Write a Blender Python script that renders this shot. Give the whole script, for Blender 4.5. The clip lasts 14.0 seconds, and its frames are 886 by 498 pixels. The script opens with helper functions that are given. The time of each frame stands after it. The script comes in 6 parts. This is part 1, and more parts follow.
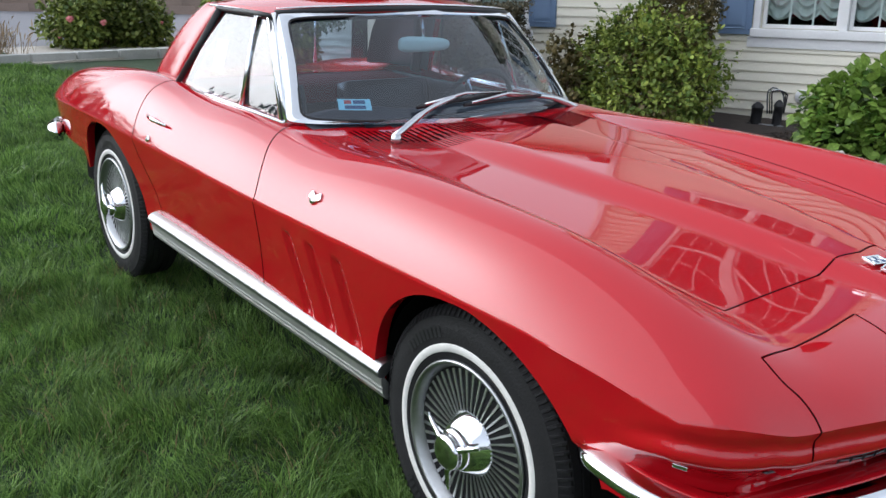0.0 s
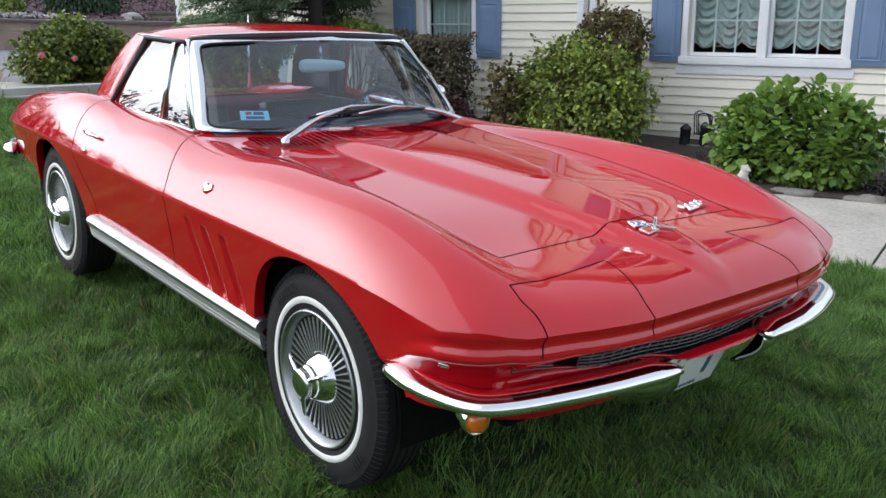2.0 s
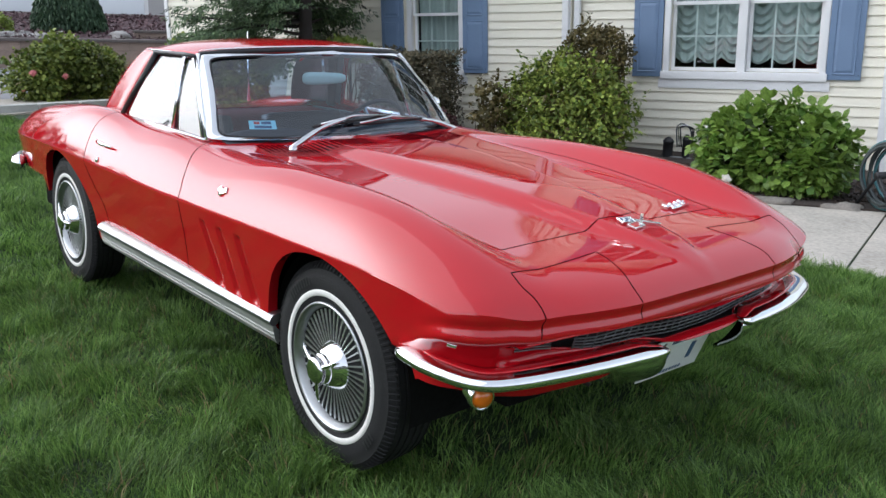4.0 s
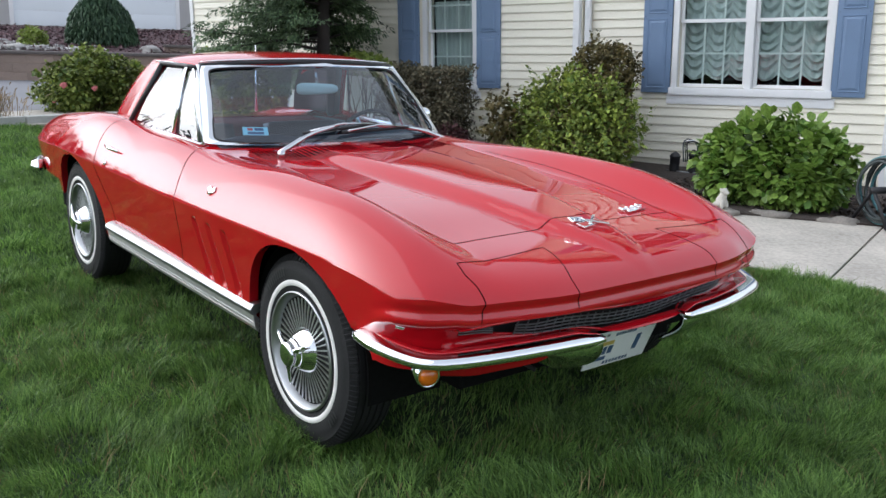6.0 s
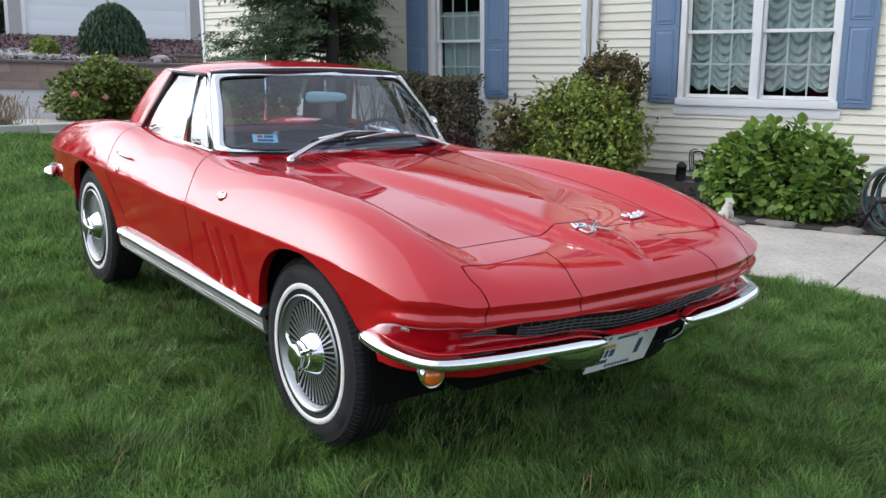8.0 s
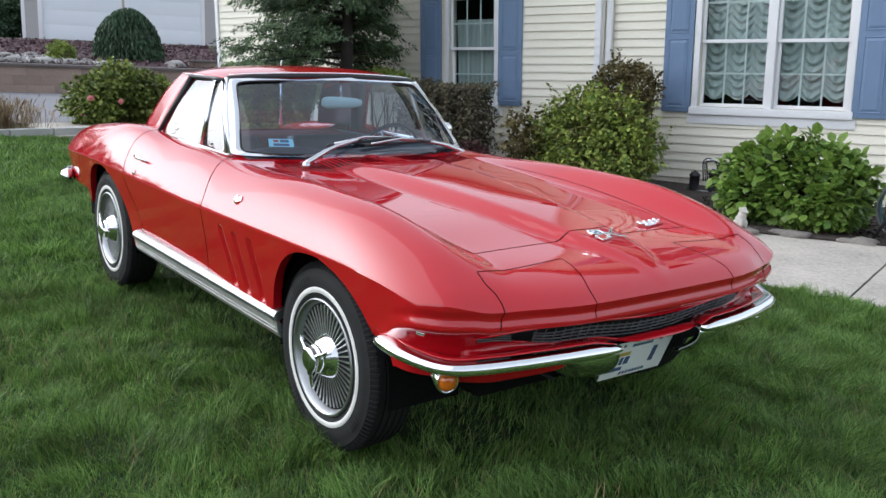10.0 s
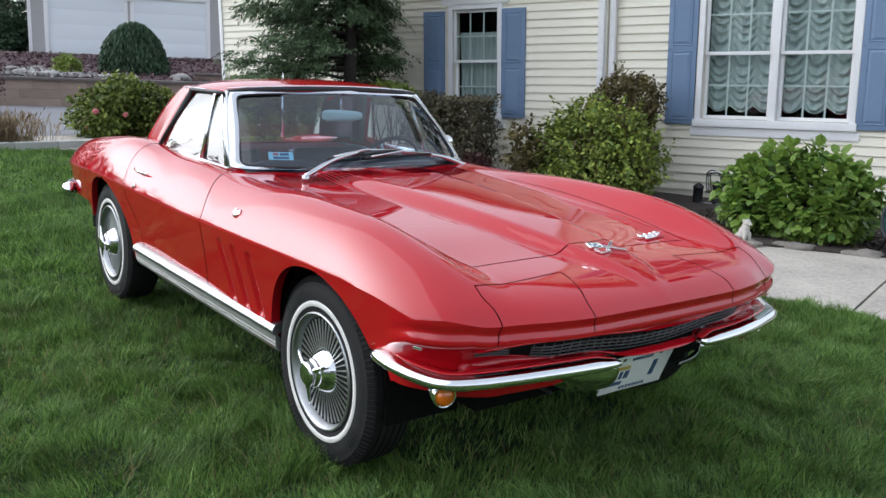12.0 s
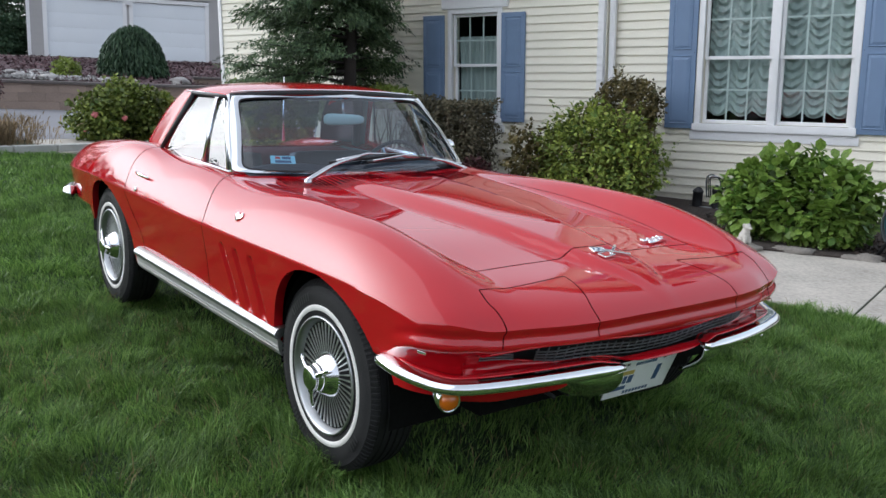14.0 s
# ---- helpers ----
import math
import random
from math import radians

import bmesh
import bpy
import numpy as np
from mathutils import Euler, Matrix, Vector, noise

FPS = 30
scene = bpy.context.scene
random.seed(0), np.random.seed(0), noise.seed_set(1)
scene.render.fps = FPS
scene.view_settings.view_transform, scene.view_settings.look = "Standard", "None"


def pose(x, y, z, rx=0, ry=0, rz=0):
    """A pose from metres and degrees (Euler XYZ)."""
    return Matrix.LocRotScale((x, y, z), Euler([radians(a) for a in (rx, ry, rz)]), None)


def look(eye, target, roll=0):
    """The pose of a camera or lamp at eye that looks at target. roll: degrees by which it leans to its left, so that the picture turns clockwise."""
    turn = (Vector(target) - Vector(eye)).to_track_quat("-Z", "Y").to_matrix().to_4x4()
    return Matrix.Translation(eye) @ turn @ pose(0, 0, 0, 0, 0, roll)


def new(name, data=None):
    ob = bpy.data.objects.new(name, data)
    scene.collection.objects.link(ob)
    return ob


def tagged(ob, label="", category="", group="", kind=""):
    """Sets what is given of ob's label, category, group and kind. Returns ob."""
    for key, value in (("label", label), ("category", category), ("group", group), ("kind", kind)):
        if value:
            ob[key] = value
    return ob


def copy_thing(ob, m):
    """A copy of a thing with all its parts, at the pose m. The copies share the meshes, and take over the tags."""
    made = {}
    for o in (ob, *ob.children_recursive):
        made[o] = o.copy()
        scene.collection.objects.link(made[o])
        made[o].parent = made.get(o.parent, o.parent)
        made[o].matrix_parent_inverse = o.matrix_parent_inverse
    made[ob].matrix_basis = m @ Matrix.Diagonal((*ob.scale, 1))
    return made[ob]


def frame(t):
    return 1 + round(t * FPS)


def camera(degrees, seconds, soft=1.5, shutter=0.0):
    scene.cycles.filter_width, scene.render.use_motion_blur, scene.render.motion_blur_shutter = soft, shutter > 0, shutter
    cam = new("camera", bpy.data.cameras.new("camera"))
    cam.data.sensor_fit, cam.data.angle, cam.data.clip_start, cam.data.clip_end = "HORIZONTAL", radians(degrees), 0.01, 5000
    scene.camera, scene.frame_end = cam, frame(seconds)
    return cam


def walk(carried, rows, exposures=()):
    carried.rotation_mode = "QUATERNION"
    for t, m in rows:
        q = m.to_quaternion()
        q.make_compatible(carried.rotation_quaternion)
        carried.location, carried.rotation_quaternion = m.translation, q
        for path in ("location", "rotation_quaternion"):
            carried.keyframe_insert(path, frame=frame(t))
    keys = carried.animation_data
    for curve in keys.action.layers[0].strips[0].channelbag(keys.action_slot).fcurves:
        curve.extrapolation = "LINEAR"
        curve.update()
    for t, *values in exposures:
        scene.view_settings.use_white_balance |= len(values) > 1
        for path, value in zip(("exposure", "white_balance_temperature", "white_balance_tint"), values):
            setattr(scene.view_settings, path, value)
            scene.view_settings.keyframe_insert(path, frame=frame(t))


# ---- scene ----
import itertools

from mathutils.bvhtree import BVHTree

cam = camera(54.14, 14.0)
PATH = [
    (0, (1.368, -1.975, 1.402), (-0.125, -0.797, 0.784), 2.23),
    (0.5, (1.533, -2.019, 1.430), (0.019, -0.856, 0.831), 2.17),
    (1, (1.790, -1.985, 1.387), (0.266, -0.825, 0.812), 2.20),
    (1.5, (1.965, -1.988, 1.401), (0.434, -0.827, 0.845), 2.00),
    (2, (2.028, -2.007, 1.397), (0.538, -0.789, 0.854), 1.66),
    (2.2, (2.041, -2.021, 1.392), (0.547, -0.803, 0.857), 1.66),
    (4.3, (2.216, -2.187, 1.381), (0.740, -0.935, 0.878), 1.47),
    (4.5, (2.283, -2.172, 1.370), (0.797, -0.929, 0.871), 1.51),
    (5, (2.409, -2.161, 1.372), (0.908, -0.932, 0.883), 1.75),
    (5.5, (2.453, -2.156, 1.379), (0.944, -0.935, 0.901), 1.94),
    (6, (2.471, -2.163, 1.381), (0.946, -0.957, 0.910), 1.82),
    (6.5, (2.492, -2.170, 1.376), (0.967, -0.960, 0.915), 1.71),
    (7, (2.499, -2.176, 1.375), (0.954, -0.989, 0.923), 1.69),
    (7.5, (2.504, -2.179, 1.370), (0.965, -0.984, 0.922), 1.93),
    (8, (2.524, -2.193, 1.377), (0.984, -0.999, 0.928), 1.95),
    (10.5, (2.518, -2.209, 1.370), (0.955, -1.036, 0.944), 2.41),
    (11, (2.517, -2.200, 1.371), (0.952, -1.028, 0.952), 2.33),
    (11.5, (2.506, -2.174, 1.367), (0.941, -1.000, 0.951), 2.26),
    (12, (2.520, -2.181, 1.373), (0.949, -1.011, 0.966), 2.26),
    (12.5, (2.515, -2.195, 1.373), (0.940, -1.030, 0.970), 2.37),
    (13, (2.509, -2.190, 1.368), (0.936, -1.023, 0.963), 2.12),
    (13.5, (2.505, -2.189, 1.372), (0.935, -1.018, 0.967), 2.26),
    (14, (2.506, -2.193, 1.372), (0.936, -1.019, 0.974), 2.35),
]
walk(cam, [(t, look(eye, target, roll)) for t, eye, target, roll in PATH], [(0, 0.05, 5850, 10), (0.5, .13, 5850, 10), (2, 0.09, 5850, 10), (8, 0.11, 5850, 10), (10.5, 0.11, 5850, 10), (14, -0.08, 5850, 10)])

# ---------- world and light ----------
world = bpy.data.worlds.new("overcast_sky")
scene.world = world
world.use_nodes = True
wn, wl = world.node_tree.nodes, world.node_tree.links
sky = wn.new("ShaderNodeTexSky")
sky.sky_type, sky.sun_disc = "NISHITA", False
sky.sun_elevation, sky.sun_rotation = radians(24), radians(236)
sky.air_density, sky.dust_density, sky.ozone_density = 1.0, 5.0, 0.6
pale = wn.new("ShaderNodeHueSaturation")
pale.inputs["Saturation"].default_value = 0.34
wl.new(sky.outputs[0], pale.inputs["Color"])
veil = wn.new("ShaderNodeGamma")
veil.inputs["Gamma"].default_value = 0.55
wl.new(pale.outputs[0], veil.inputs["Color"])
wl.new(veil.outputs[0], wn["Background"].inputs["Color"])
wn["Background"].inputs["Strength"].default_value = 0.60

sun = new("sun", bpy.data.lights.new("sun", "SUN"))
sun.data.energy, sun.data.angle, sun.data.color = 1.30, radians(105), (1.0, 0.97, 0.93)
sun.matrix_world = look((-2.6, -6.2, 4.0), (0, 0, 0))


# ---------- materials ----------
def nodes_of(name):
    m = bpy.data.materials.new(name)
    m.use_nodes = True
    return m, m.node_tree.nodes, m.node_tree.links, m.node_tree.nodes["Principled BSDF"]


def plain(name, color, rough=0.5, metal=0.0, coat=0.0, vary=0.12, scale=6.0, fine=90.0, bump=0.0, spec=0.5, random_value=0.0, bump_scale=None):
    """A surface with broad stains, fine grain and, if wanted, relief and a shift from piece to piece."""
    m, n, l, b = nodes_of(name)
    tc = n.new("ShaderNodeTexCoord")
    broad, grain = n.new("ShaderNodeTexNoise"), n.new("ShaderNodeTexNoise")
    broad.inputs["Scale"].default_value, grain.inputs["Scale"].default_value = scale, fine
    broad.inputs["Detail"].default_value, grain.inputs["Detail"].default_value = 4, 3
    l.new(tc.outputs["Object"], broad.inputs["Vector"]), l.new(tc.outputs["Object"], grain.inputs["Vector"])
    add = n.new("ShaderNodeMath")
    add.operation = "ADD"
    l.new(broad.outputs[0], add.inputs[0]), l.new(grain.outputs[0], add.inputs[1])
    last = add.outputs[0]
    if random_value:
        info, k, more = n.new("ShaderNodeObjectInfo"), n.new("ShaderNodeMath"), n.new("ShaderNodeMath")
        k.operation, more.operation = "MULTIPLY_ADD", "ADD"
        k.inputs[1].default_value, k.inputs[2].default_value = random_value * 2, -random_value
        l.new(info.outputs["Random"], k.inputs[0])
        l.new(last, more.inputs[0]), l.new(k.outputs[0], more.inputs[1])
        last = more.outputs[0]
    ramp = n.new("ShaderNodeMapRange")
    ramp.inputs[1].default_value, ramp.inputs[2].default_value = 0.6, 1.4
    ramp.inputs[3].default_value, ramp.inputs[4].default_value = 1 - vary, 1 + vary
    l.new(last, ramp.inputs[0])
    mix = n.new("ShaderNodeVectorMath")
    mix.operation = "SCALE"
    mix.inputs[0].default_value = color
    l.new(ramp.outputs[0], mix.inputs["Scale"])
    l.new(mix.outputs[0], b.inputs["Base Color"])
    b.inputs["Roughness"].default_value, b.inputs["Metallic"].default_value = rough, metal
    b.inputs["Specular IOR Level"].default_value = spec
    if coat:
        b.inputs["Coat Weight"].default_value, b.inputs["Coat Roughness"].default_value = coat, 0.015
    if bump:
        bp = n.new("ShaderNodeBump")
        bp.inputs["Strength"].default_value, bp.inputs["Distance"].default_value = bump, 0.01
        src = grain
        if bump_scale:
            src = n.new("ShaderNodeTexNoise")
            src.inputs["Scale"].default_value = bump_scale
            l.new(tc.outputs["Object"], src.inputs["Vector"])
        l.new(src.outputs[0], bp.inputs["Height"])
        l.new(bp.outputs[0], b.inputs["Normal"])
    return m


def glass(name, tint=(1, 1, 1), rough=0.0, clear=0.85, base=0.08):
    """Thin window glass: mirror gloss that grows towards grazing views, over a clear pane."""
    m, n, l, b = nodes_of(name)
    n.remove(b)
    clearb, gloss, mix, lw = n.new("ShaderNodeBsdfTransparent"), n.new("ShaderNodeBsdfGlossy"), n.new("ShaderNodeMixShader"), n.new("ShaderNodeLayerWeight")
    lw.inputs["Blend"].default_value = 0.5
    power, grow = n.new("ShaderNodeMath"), n.new("ShaderNodeMath")
    power.operation, grow.operation = "POWER", "MULTIPLY_ADD"
    power.inputs[1].default_value = 4.0
    grow.inputs[1].default_value, grow.inputs[2].default_value = 1 - base, base
    l.new(lw.outputs["Facing"], power.inputs[0]), l.new(power.outputs[0], grow.inputs[0])
    clearb.inputs["Color"].default_value = (*[c * clear for c in tint], 1)
    gloss.inputs["Roughness"].default_value = rough
    l.new(grow.outputs[0], mix.inputs[0]), l.new(clearb.outputs[0], mix.inputs[1]), l.new(gloss.outputs[0], mix.inputs[2])
    l.new(mix.outputs[0], n["Material Output"].inputs["Surface"])
    return m


def leafy(name, dark, light, rough=0.5, through_light=0.25, patch=1.7, low=0.72, high=1.25, broad=0.0):
    """Leaves: colour shifts from leaf to leaf, with a little light through them."""
    m, n, l, b = nodes_of(name)
    geo, ramp = n.new("ShaderNodeNewGeometry"), n.new("ShaderNodeMix")
    ramp.data_type = "RGBA"
    ramp.inputs[6].default_value, ramp.inputs[7].default_value = (*dark, 1), (*light, 1)
    l.new(geo.outputs["Random Per Island"], ramp.inputs[0])
    tc, noi, mul = n.new("ShaderNodeTexCoord"), n.new("ShaderNodeTexNoise"), n.new("ShaderNodeVectorMath")
    noi.inputs["Scale"].default_value, noi.inputs["Detail"].default_value = patch, 3
    l.new(tc.outputs["Object"], noi.inputs["Vector"])
    mr = n.new("ShaderNodeMapRange")
    mr.inputs[1].default_value, mr.inputs[2].default_value = 0.3, 0.7
    mr.inputs[3].default_value, mr.inputs[4].default_value = low, high
    l.new(noi.outputs[0], mr.inputs[0])
    if broad:
        wide, both = n.new("ShaderNodeTexNoise"), n.new("ShaderNodeMath")
        wide.inputs["Scale"].default_value, wide.inputs["Detail"].default_value = broad, 2
        l.new(tc.outputs["Object"], wide.inputs["Vector"])
        both.operation = "MULTIPLY_ADD"
        both.inputs[1].default_value, both.inputs[2].default_value = .5, .25
        l.new(wide.outputs[0], both.inputs[0])
        blend = n.new("ShaderNodeMath")
        blend.operation = "MULTIPLY_ADD"
        blend.inputs[1].default_value = .5
        l.new(noi.outputs[0], blend.inputs[0]), l.new(both.outputs[0], blend.inputs[2])
        l.new(blend.outputs[0], mr.inputs[0])
        mr.inputs[1].default_value, mr.inputs[2].default_value = .56, .94
    mul.operation = "SCALE"
    l.new(ramp.outputs[2], mul.inputs[0]), l.new(mr.outputs[0], mul.inputs["Scale"])
    l.new(mul.outputs[0], b.inputs["Base Color"])
    b.inputs["Roughness"].default_value = rough
    b.inputs["Specular IOR Level"].default_value = 0.35
    tr, mixs = n.new("ShaderNodeBsdfTranslucent"), n.new("ShaderNodeMixShader")
    l.new(mul.outputs[0], tr.inputs["Color"])
    mixs.inputs[0].default_value = through_light
    l.new(b.outputs[0], mixs.inputs[1]), l.new(tr.outputs[0], mixs.inputs[2])
    l.new(mixs.outputs[0], n["Material Output"].inputs["Surface"])
    return m


RED = plain("red_car_paint", (0.43, 0.005, 0.011), 0.35, 0.0, 1.0, 0.03, 2.0, 300.0, spec=0.0)
RED.node_tree.nodes["Principled BSDF"].inputs["Coat IOR"].default_value = 1.64
CHROME = plain("chrome", (0.82, 0.83, 0.85), 0.05, 1.0, 0, 0.03, 8.0, 60.0)
GRILLE = plain("dull_grille_metal", (0.20, 0.205, 0.215), 0.35, 1.0, 0, 0.1, 8.0, 60.0)
STEEL = plain("brushed_steel", (0.62, 0.63, 0.65), 0.22, 1.0, 0, 0.08, 8.0, 200.0)
FIN = plain("bright_fin_metal", (0.72, 0.73, 0.74), 0.38, 1.0, 0, 0.05, 8.0, 60.0)
SILLRIB = plain("dull_ribbed_aluminium", (0.58, 0.58, 0.585), 0.5, 1.0, 0, 0.12, 6.0, 120.0)
DISC = plain("dark_wheel_paint", (0.012, 0.012, 0.013), 0.8, 0, 0, 0.2, 8.0, 60.0, spec=0.1)
UNDER = plain("black_underside", (0.008, 0.008, 0.008), 0.95, 0, 0, 0.3, 8.0, 60.0, spec=0.05)
SATIN = plain("satin_rim_metal", (0.43, 0.44, 0.45), 0.38, 1.0, 0, 0.08, 8.0, 90.0)
DARKSTEEL = plain("dark_wheel_metal", (0.20, 0.205, 0.21), 0.45, 1.0, 0, 0.15, 8.0, 60.0)
RUBBER = plain("tyre_rubber", (0.015, 0.015, 0.016), 0.7, 0, 0, 0.25, 12.0, 150.0, 0.15, spec=0.25)
WHITEWALL = plain("whitewall_rubber", (0.70, 0.69, 0.66), 0.6, 0, 0, 0.10, 14.0, 120.0)
BLACK = plain("black_trim", (0.012, 0.012, 0.014), 0.5, 0, 0, 0.2, 10.0, 120.0)
GAP = plain("panel_gap_shadow_line", (0.020, 0.002, 0.003), 1.0, 0, 0, 0.1, spec=0.0)
VINYL = plain("black_vinyl", (0.016, 0.021, 0.030), 0.42, 0, 0, 0.2, 10.0, 160.0, 0.1)
# The blue tint stands in for blue sky mirrored in the glass.
CARGLASS = glass("car_glass", (0.72, 0.86, 1.0), 0.0, 0.84, 0.11)
SIDEGLASS = glass("side_glass", (0.90, 0.97, 0.95), 0.0, 0.80, 0.12)
AMBER = plain("amber_lens", (0.62, 0.14, 0.006), 0.12, 0, 1.0, 0.1, 30.0, 90.0)
SIDING = plain("cream_vinyl_siding", (0.81, 0.77, 0.65), 0.5, 0, 0, 0.04, 1.2, 60.0, 0.05, random_value=0.12)
TRIM = plain("white_trim_paint", (0.80, 0.80, 0.81), 0.45, 0, 0, 0.04, 3.0, 60.0)
BLUE = plain("slate_blue_shutter_paint", (0.16, 0.235, 0.37), 0.5, 0, 0, 0.07, 3.0, 80.0, 0.05)
LACE = plain("pale_lace_curtain", (0.43, 0.50, 0.485), 0.9, 0, 0, 0.12, 5.0, 180.0, 0.2)
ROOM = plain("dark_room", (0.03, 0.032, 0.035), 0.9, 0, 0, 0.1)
PANE = glass("window_pane", (0.92, 0.97, 0.97), 0.0, 0.92, 0.06)
CONCRETE = plain("pale_concrete", (0.43, 0.395, 0.345), 0.85, 0, 0, 0.34, 1.6, 38.0, 0.6)
FOUNDATION = plain("grey_foundation_block", (0.26, 0.25, 0.24), 0.9, 0, 0, 0.15, 2.0, 60.0, 0.3)
BARK = plain("bark", (0.030, 0.024, 0.022), 0.9, 0, 0, 0.3, 6.0, 60.0, 0.6)
TWIG = plain("twig", (0.13, 0.09, 0.06), 0.85, 0, 0, 0.3, 9.0, 60.0, 0.2)
STONE = plain("grey_edging_stone", (0.22, 0.20, 0.175), 0.9, 0, 0, 0.3, 5.0, 60.0, 0.5, random_value=0.2)
MULCH = plain("dark_mulch", (0.045, 0.034, 0.028), 0.95, 0, 0, 0.4, 9.0, 70.0, 0.8)
ASPHALT = plain("grey_asphalt", (0.22, 0.22, 0.235), 0.9, 0, 0, 0.12, 0.7, 150.0, 0.2)
STATUE = plain("weathered_white_plaster", (0.50, 0.475, 0.425), 0.85, 0, 0, 0.25, 12.0, 90.0, 0.3)
# Dark green base: the blades' self-shadow is put into the soil's colour.
SOIL = plain("lawn_soil", (0.020, 0.042, 0.013), 0.95, 0, 0, 0.4, 3.0, 60.0, 0.5)
THATCH = leafy("dry_thatch", (0.16, 0.12, 0.05), (0.34, 0.27, 0.13), 0.7, 0.2)
GRASS = leafy("grass_blades", (0.026, 0.076, 0.014), (0.232, 0.375, 0.086), 0.5, 0.35, 5.5, 0.58, 1.5, 1.3)


# ---------- mesh helpers ----------
def mesh(name, verts, faces, mat, smooth=True):
    me = bpy.data.meshes.new(name)
    me.from_pydata([tuple(map(float, v)) for v in verts], [], [tuple(map(int, f)) for f in faces])
    me.materials.append(mat)
    if smooth:
        me.polygons.foreach_set("use_smooth", [True] * len(me.polygons))
    me.update()
    return me


def piece(name, verts, faces, mat, parent=None, label="", smooth=True):
    ob = new(name, mesh(name, verts, faces, mat, smooth))
    if parent is not None:
        ob.parent = parent
    return tagged(ob, label)


def outward(ob, centre=(-1.7, 0, .8)):
    """Turns every face away from a point."""
    c = Vector(centre)
    bm = bmesh.new()
    bm.from_mesh(ob.data)
    for f in bm.faces:
        f.normal_update()
        if f.normal.dot(f.calc_center_median() - c) < 0:
            f.normal_flip()
    bm.to_mesh(ob.data)
    bm.free()
    return ob


def part(name, bm, mat, parent=None, label="", smooth=True):
    me = bpy.data.meshes.new(name)
    bmesh.ops.recalc_face_normals(bm, faces=bm.faces)
    bm.to_mesh(me)
    bm.free()
    me.materials.append(mat)
    if smooth:
        me.polygons.foreach_set("use_smooth", [True] * len(me.polygons))
    ob = new(name, me)
    if parent is not None:
        ob.parent = parent
    return tagged(ob, label)


def sharp(ob, angle=35):
    """Keeps edges crisp beyond that angle."""
    bm = bmesh.new()
    bm.from_mesh(ob.data)
    for e in bm.edges:
        if len(e.link_faces) == 2 and e.calc_face_angle(0) > radians(angle):
            e.smooth = False
    bm.to_mesh(ob.data)
    bm.free()
    return ob


def empty(name, m, label, category, group="", kind=""):
    ob = new(name)
    ob.matrix_world = m
    return tagged(ob, label, category, group, kind)


def box(bm, x0, x1, y0, y1, z0, z1, bevel=0.0, m=None):
    r = bmesh.ops.create_cube(bm, size=1.0)
    vs = r["verts"]
    for v in vs:
        v.co = Vector(((x0 + x1) / 2 + v.co.x * (x1 - x0), (y0 + y1) / 2 + v.co.y * (y1 - y0), (z0 + z1) / 2 + v.co.z * (z1 - z0)))
    if bevel:
        es = list({e for v in vs for e in v.link_edges})
        out = bmesh.ops.bevel(bm, geom=es, offset=bevel, segments=2, profile=0.7, affect="EDGES")
        vs = list({v for f in out["faces"] for v in f.verts} | {v for v in vs if v.is_valid})
    if m is not None:
        for v in vs:
            v.co = m @ v.co
    return vs


def box_part(name, x0, x1, y0, y1, z0, z1, mat, parent=None, label="", bevel=0.004, m=None):
    bm = bmesh.new()
    box(bm, x0, x1, y0, y1, z0, z1, bevel, m)
    return sharp(part(name, bm, mat, parent, label))


def grid_faces(rows, cols, close=False):
    f = []
    for i in range(rows - 1):
        for j in range(cols - (0 if close else 1)):
            k = (j + 1) % cols
            f.append((i * cols + j, i * cols + k, (i + 1) * cols + k, (i + 1) * cols + j))
    return f


def tube(points, radius, sides=8, flat=1.0, caps=True):
    """Verts and faces of a round bar along points; radius may be a list; flat squashes it across."""
    P = [Vector(p) for p in points]
    R = radius if isinstance(radius, (list, tuple)) else [radius] * len(P)
    vs, up = [], None
    for i, p in enumerate(P):
        t = (P[min(i + 1, len(P) - 1)] - P[max(i - 1, 0)]).normalized()
        if up is None:
            up = t.orthogonal().normalized() if abs(t.z) > 0.95 else Vector((0, 0, 1))
        side = t.cross(up).normalized()
        upn = side.cross(t).normalized()
        up = upn
        for k in range(sides):
            a = 2 * math.pi * k / sides
            vs.append(p + side * math.cos(a) * R[i] * flat + upn * math.sin(a) * R[i])
    fs = grid_faces(len(P), sides, True)
    if caps:
        fs += [tuple(range(sides))[::-1], tuple((len(P) - 1) * sides + k for k in range(sides))]
    return vs, fs


def revolve(profile, n=64):
    """Spins (radius, y) pairs round the y axis."""
    vs = [(r * math.cos(2 * math.pi * k / n), y, r * math.sin(2 * math.pi * k / n)) for r, y in profile for k in range(n)]
    return vs, grid_faces(len(profile), n, True)


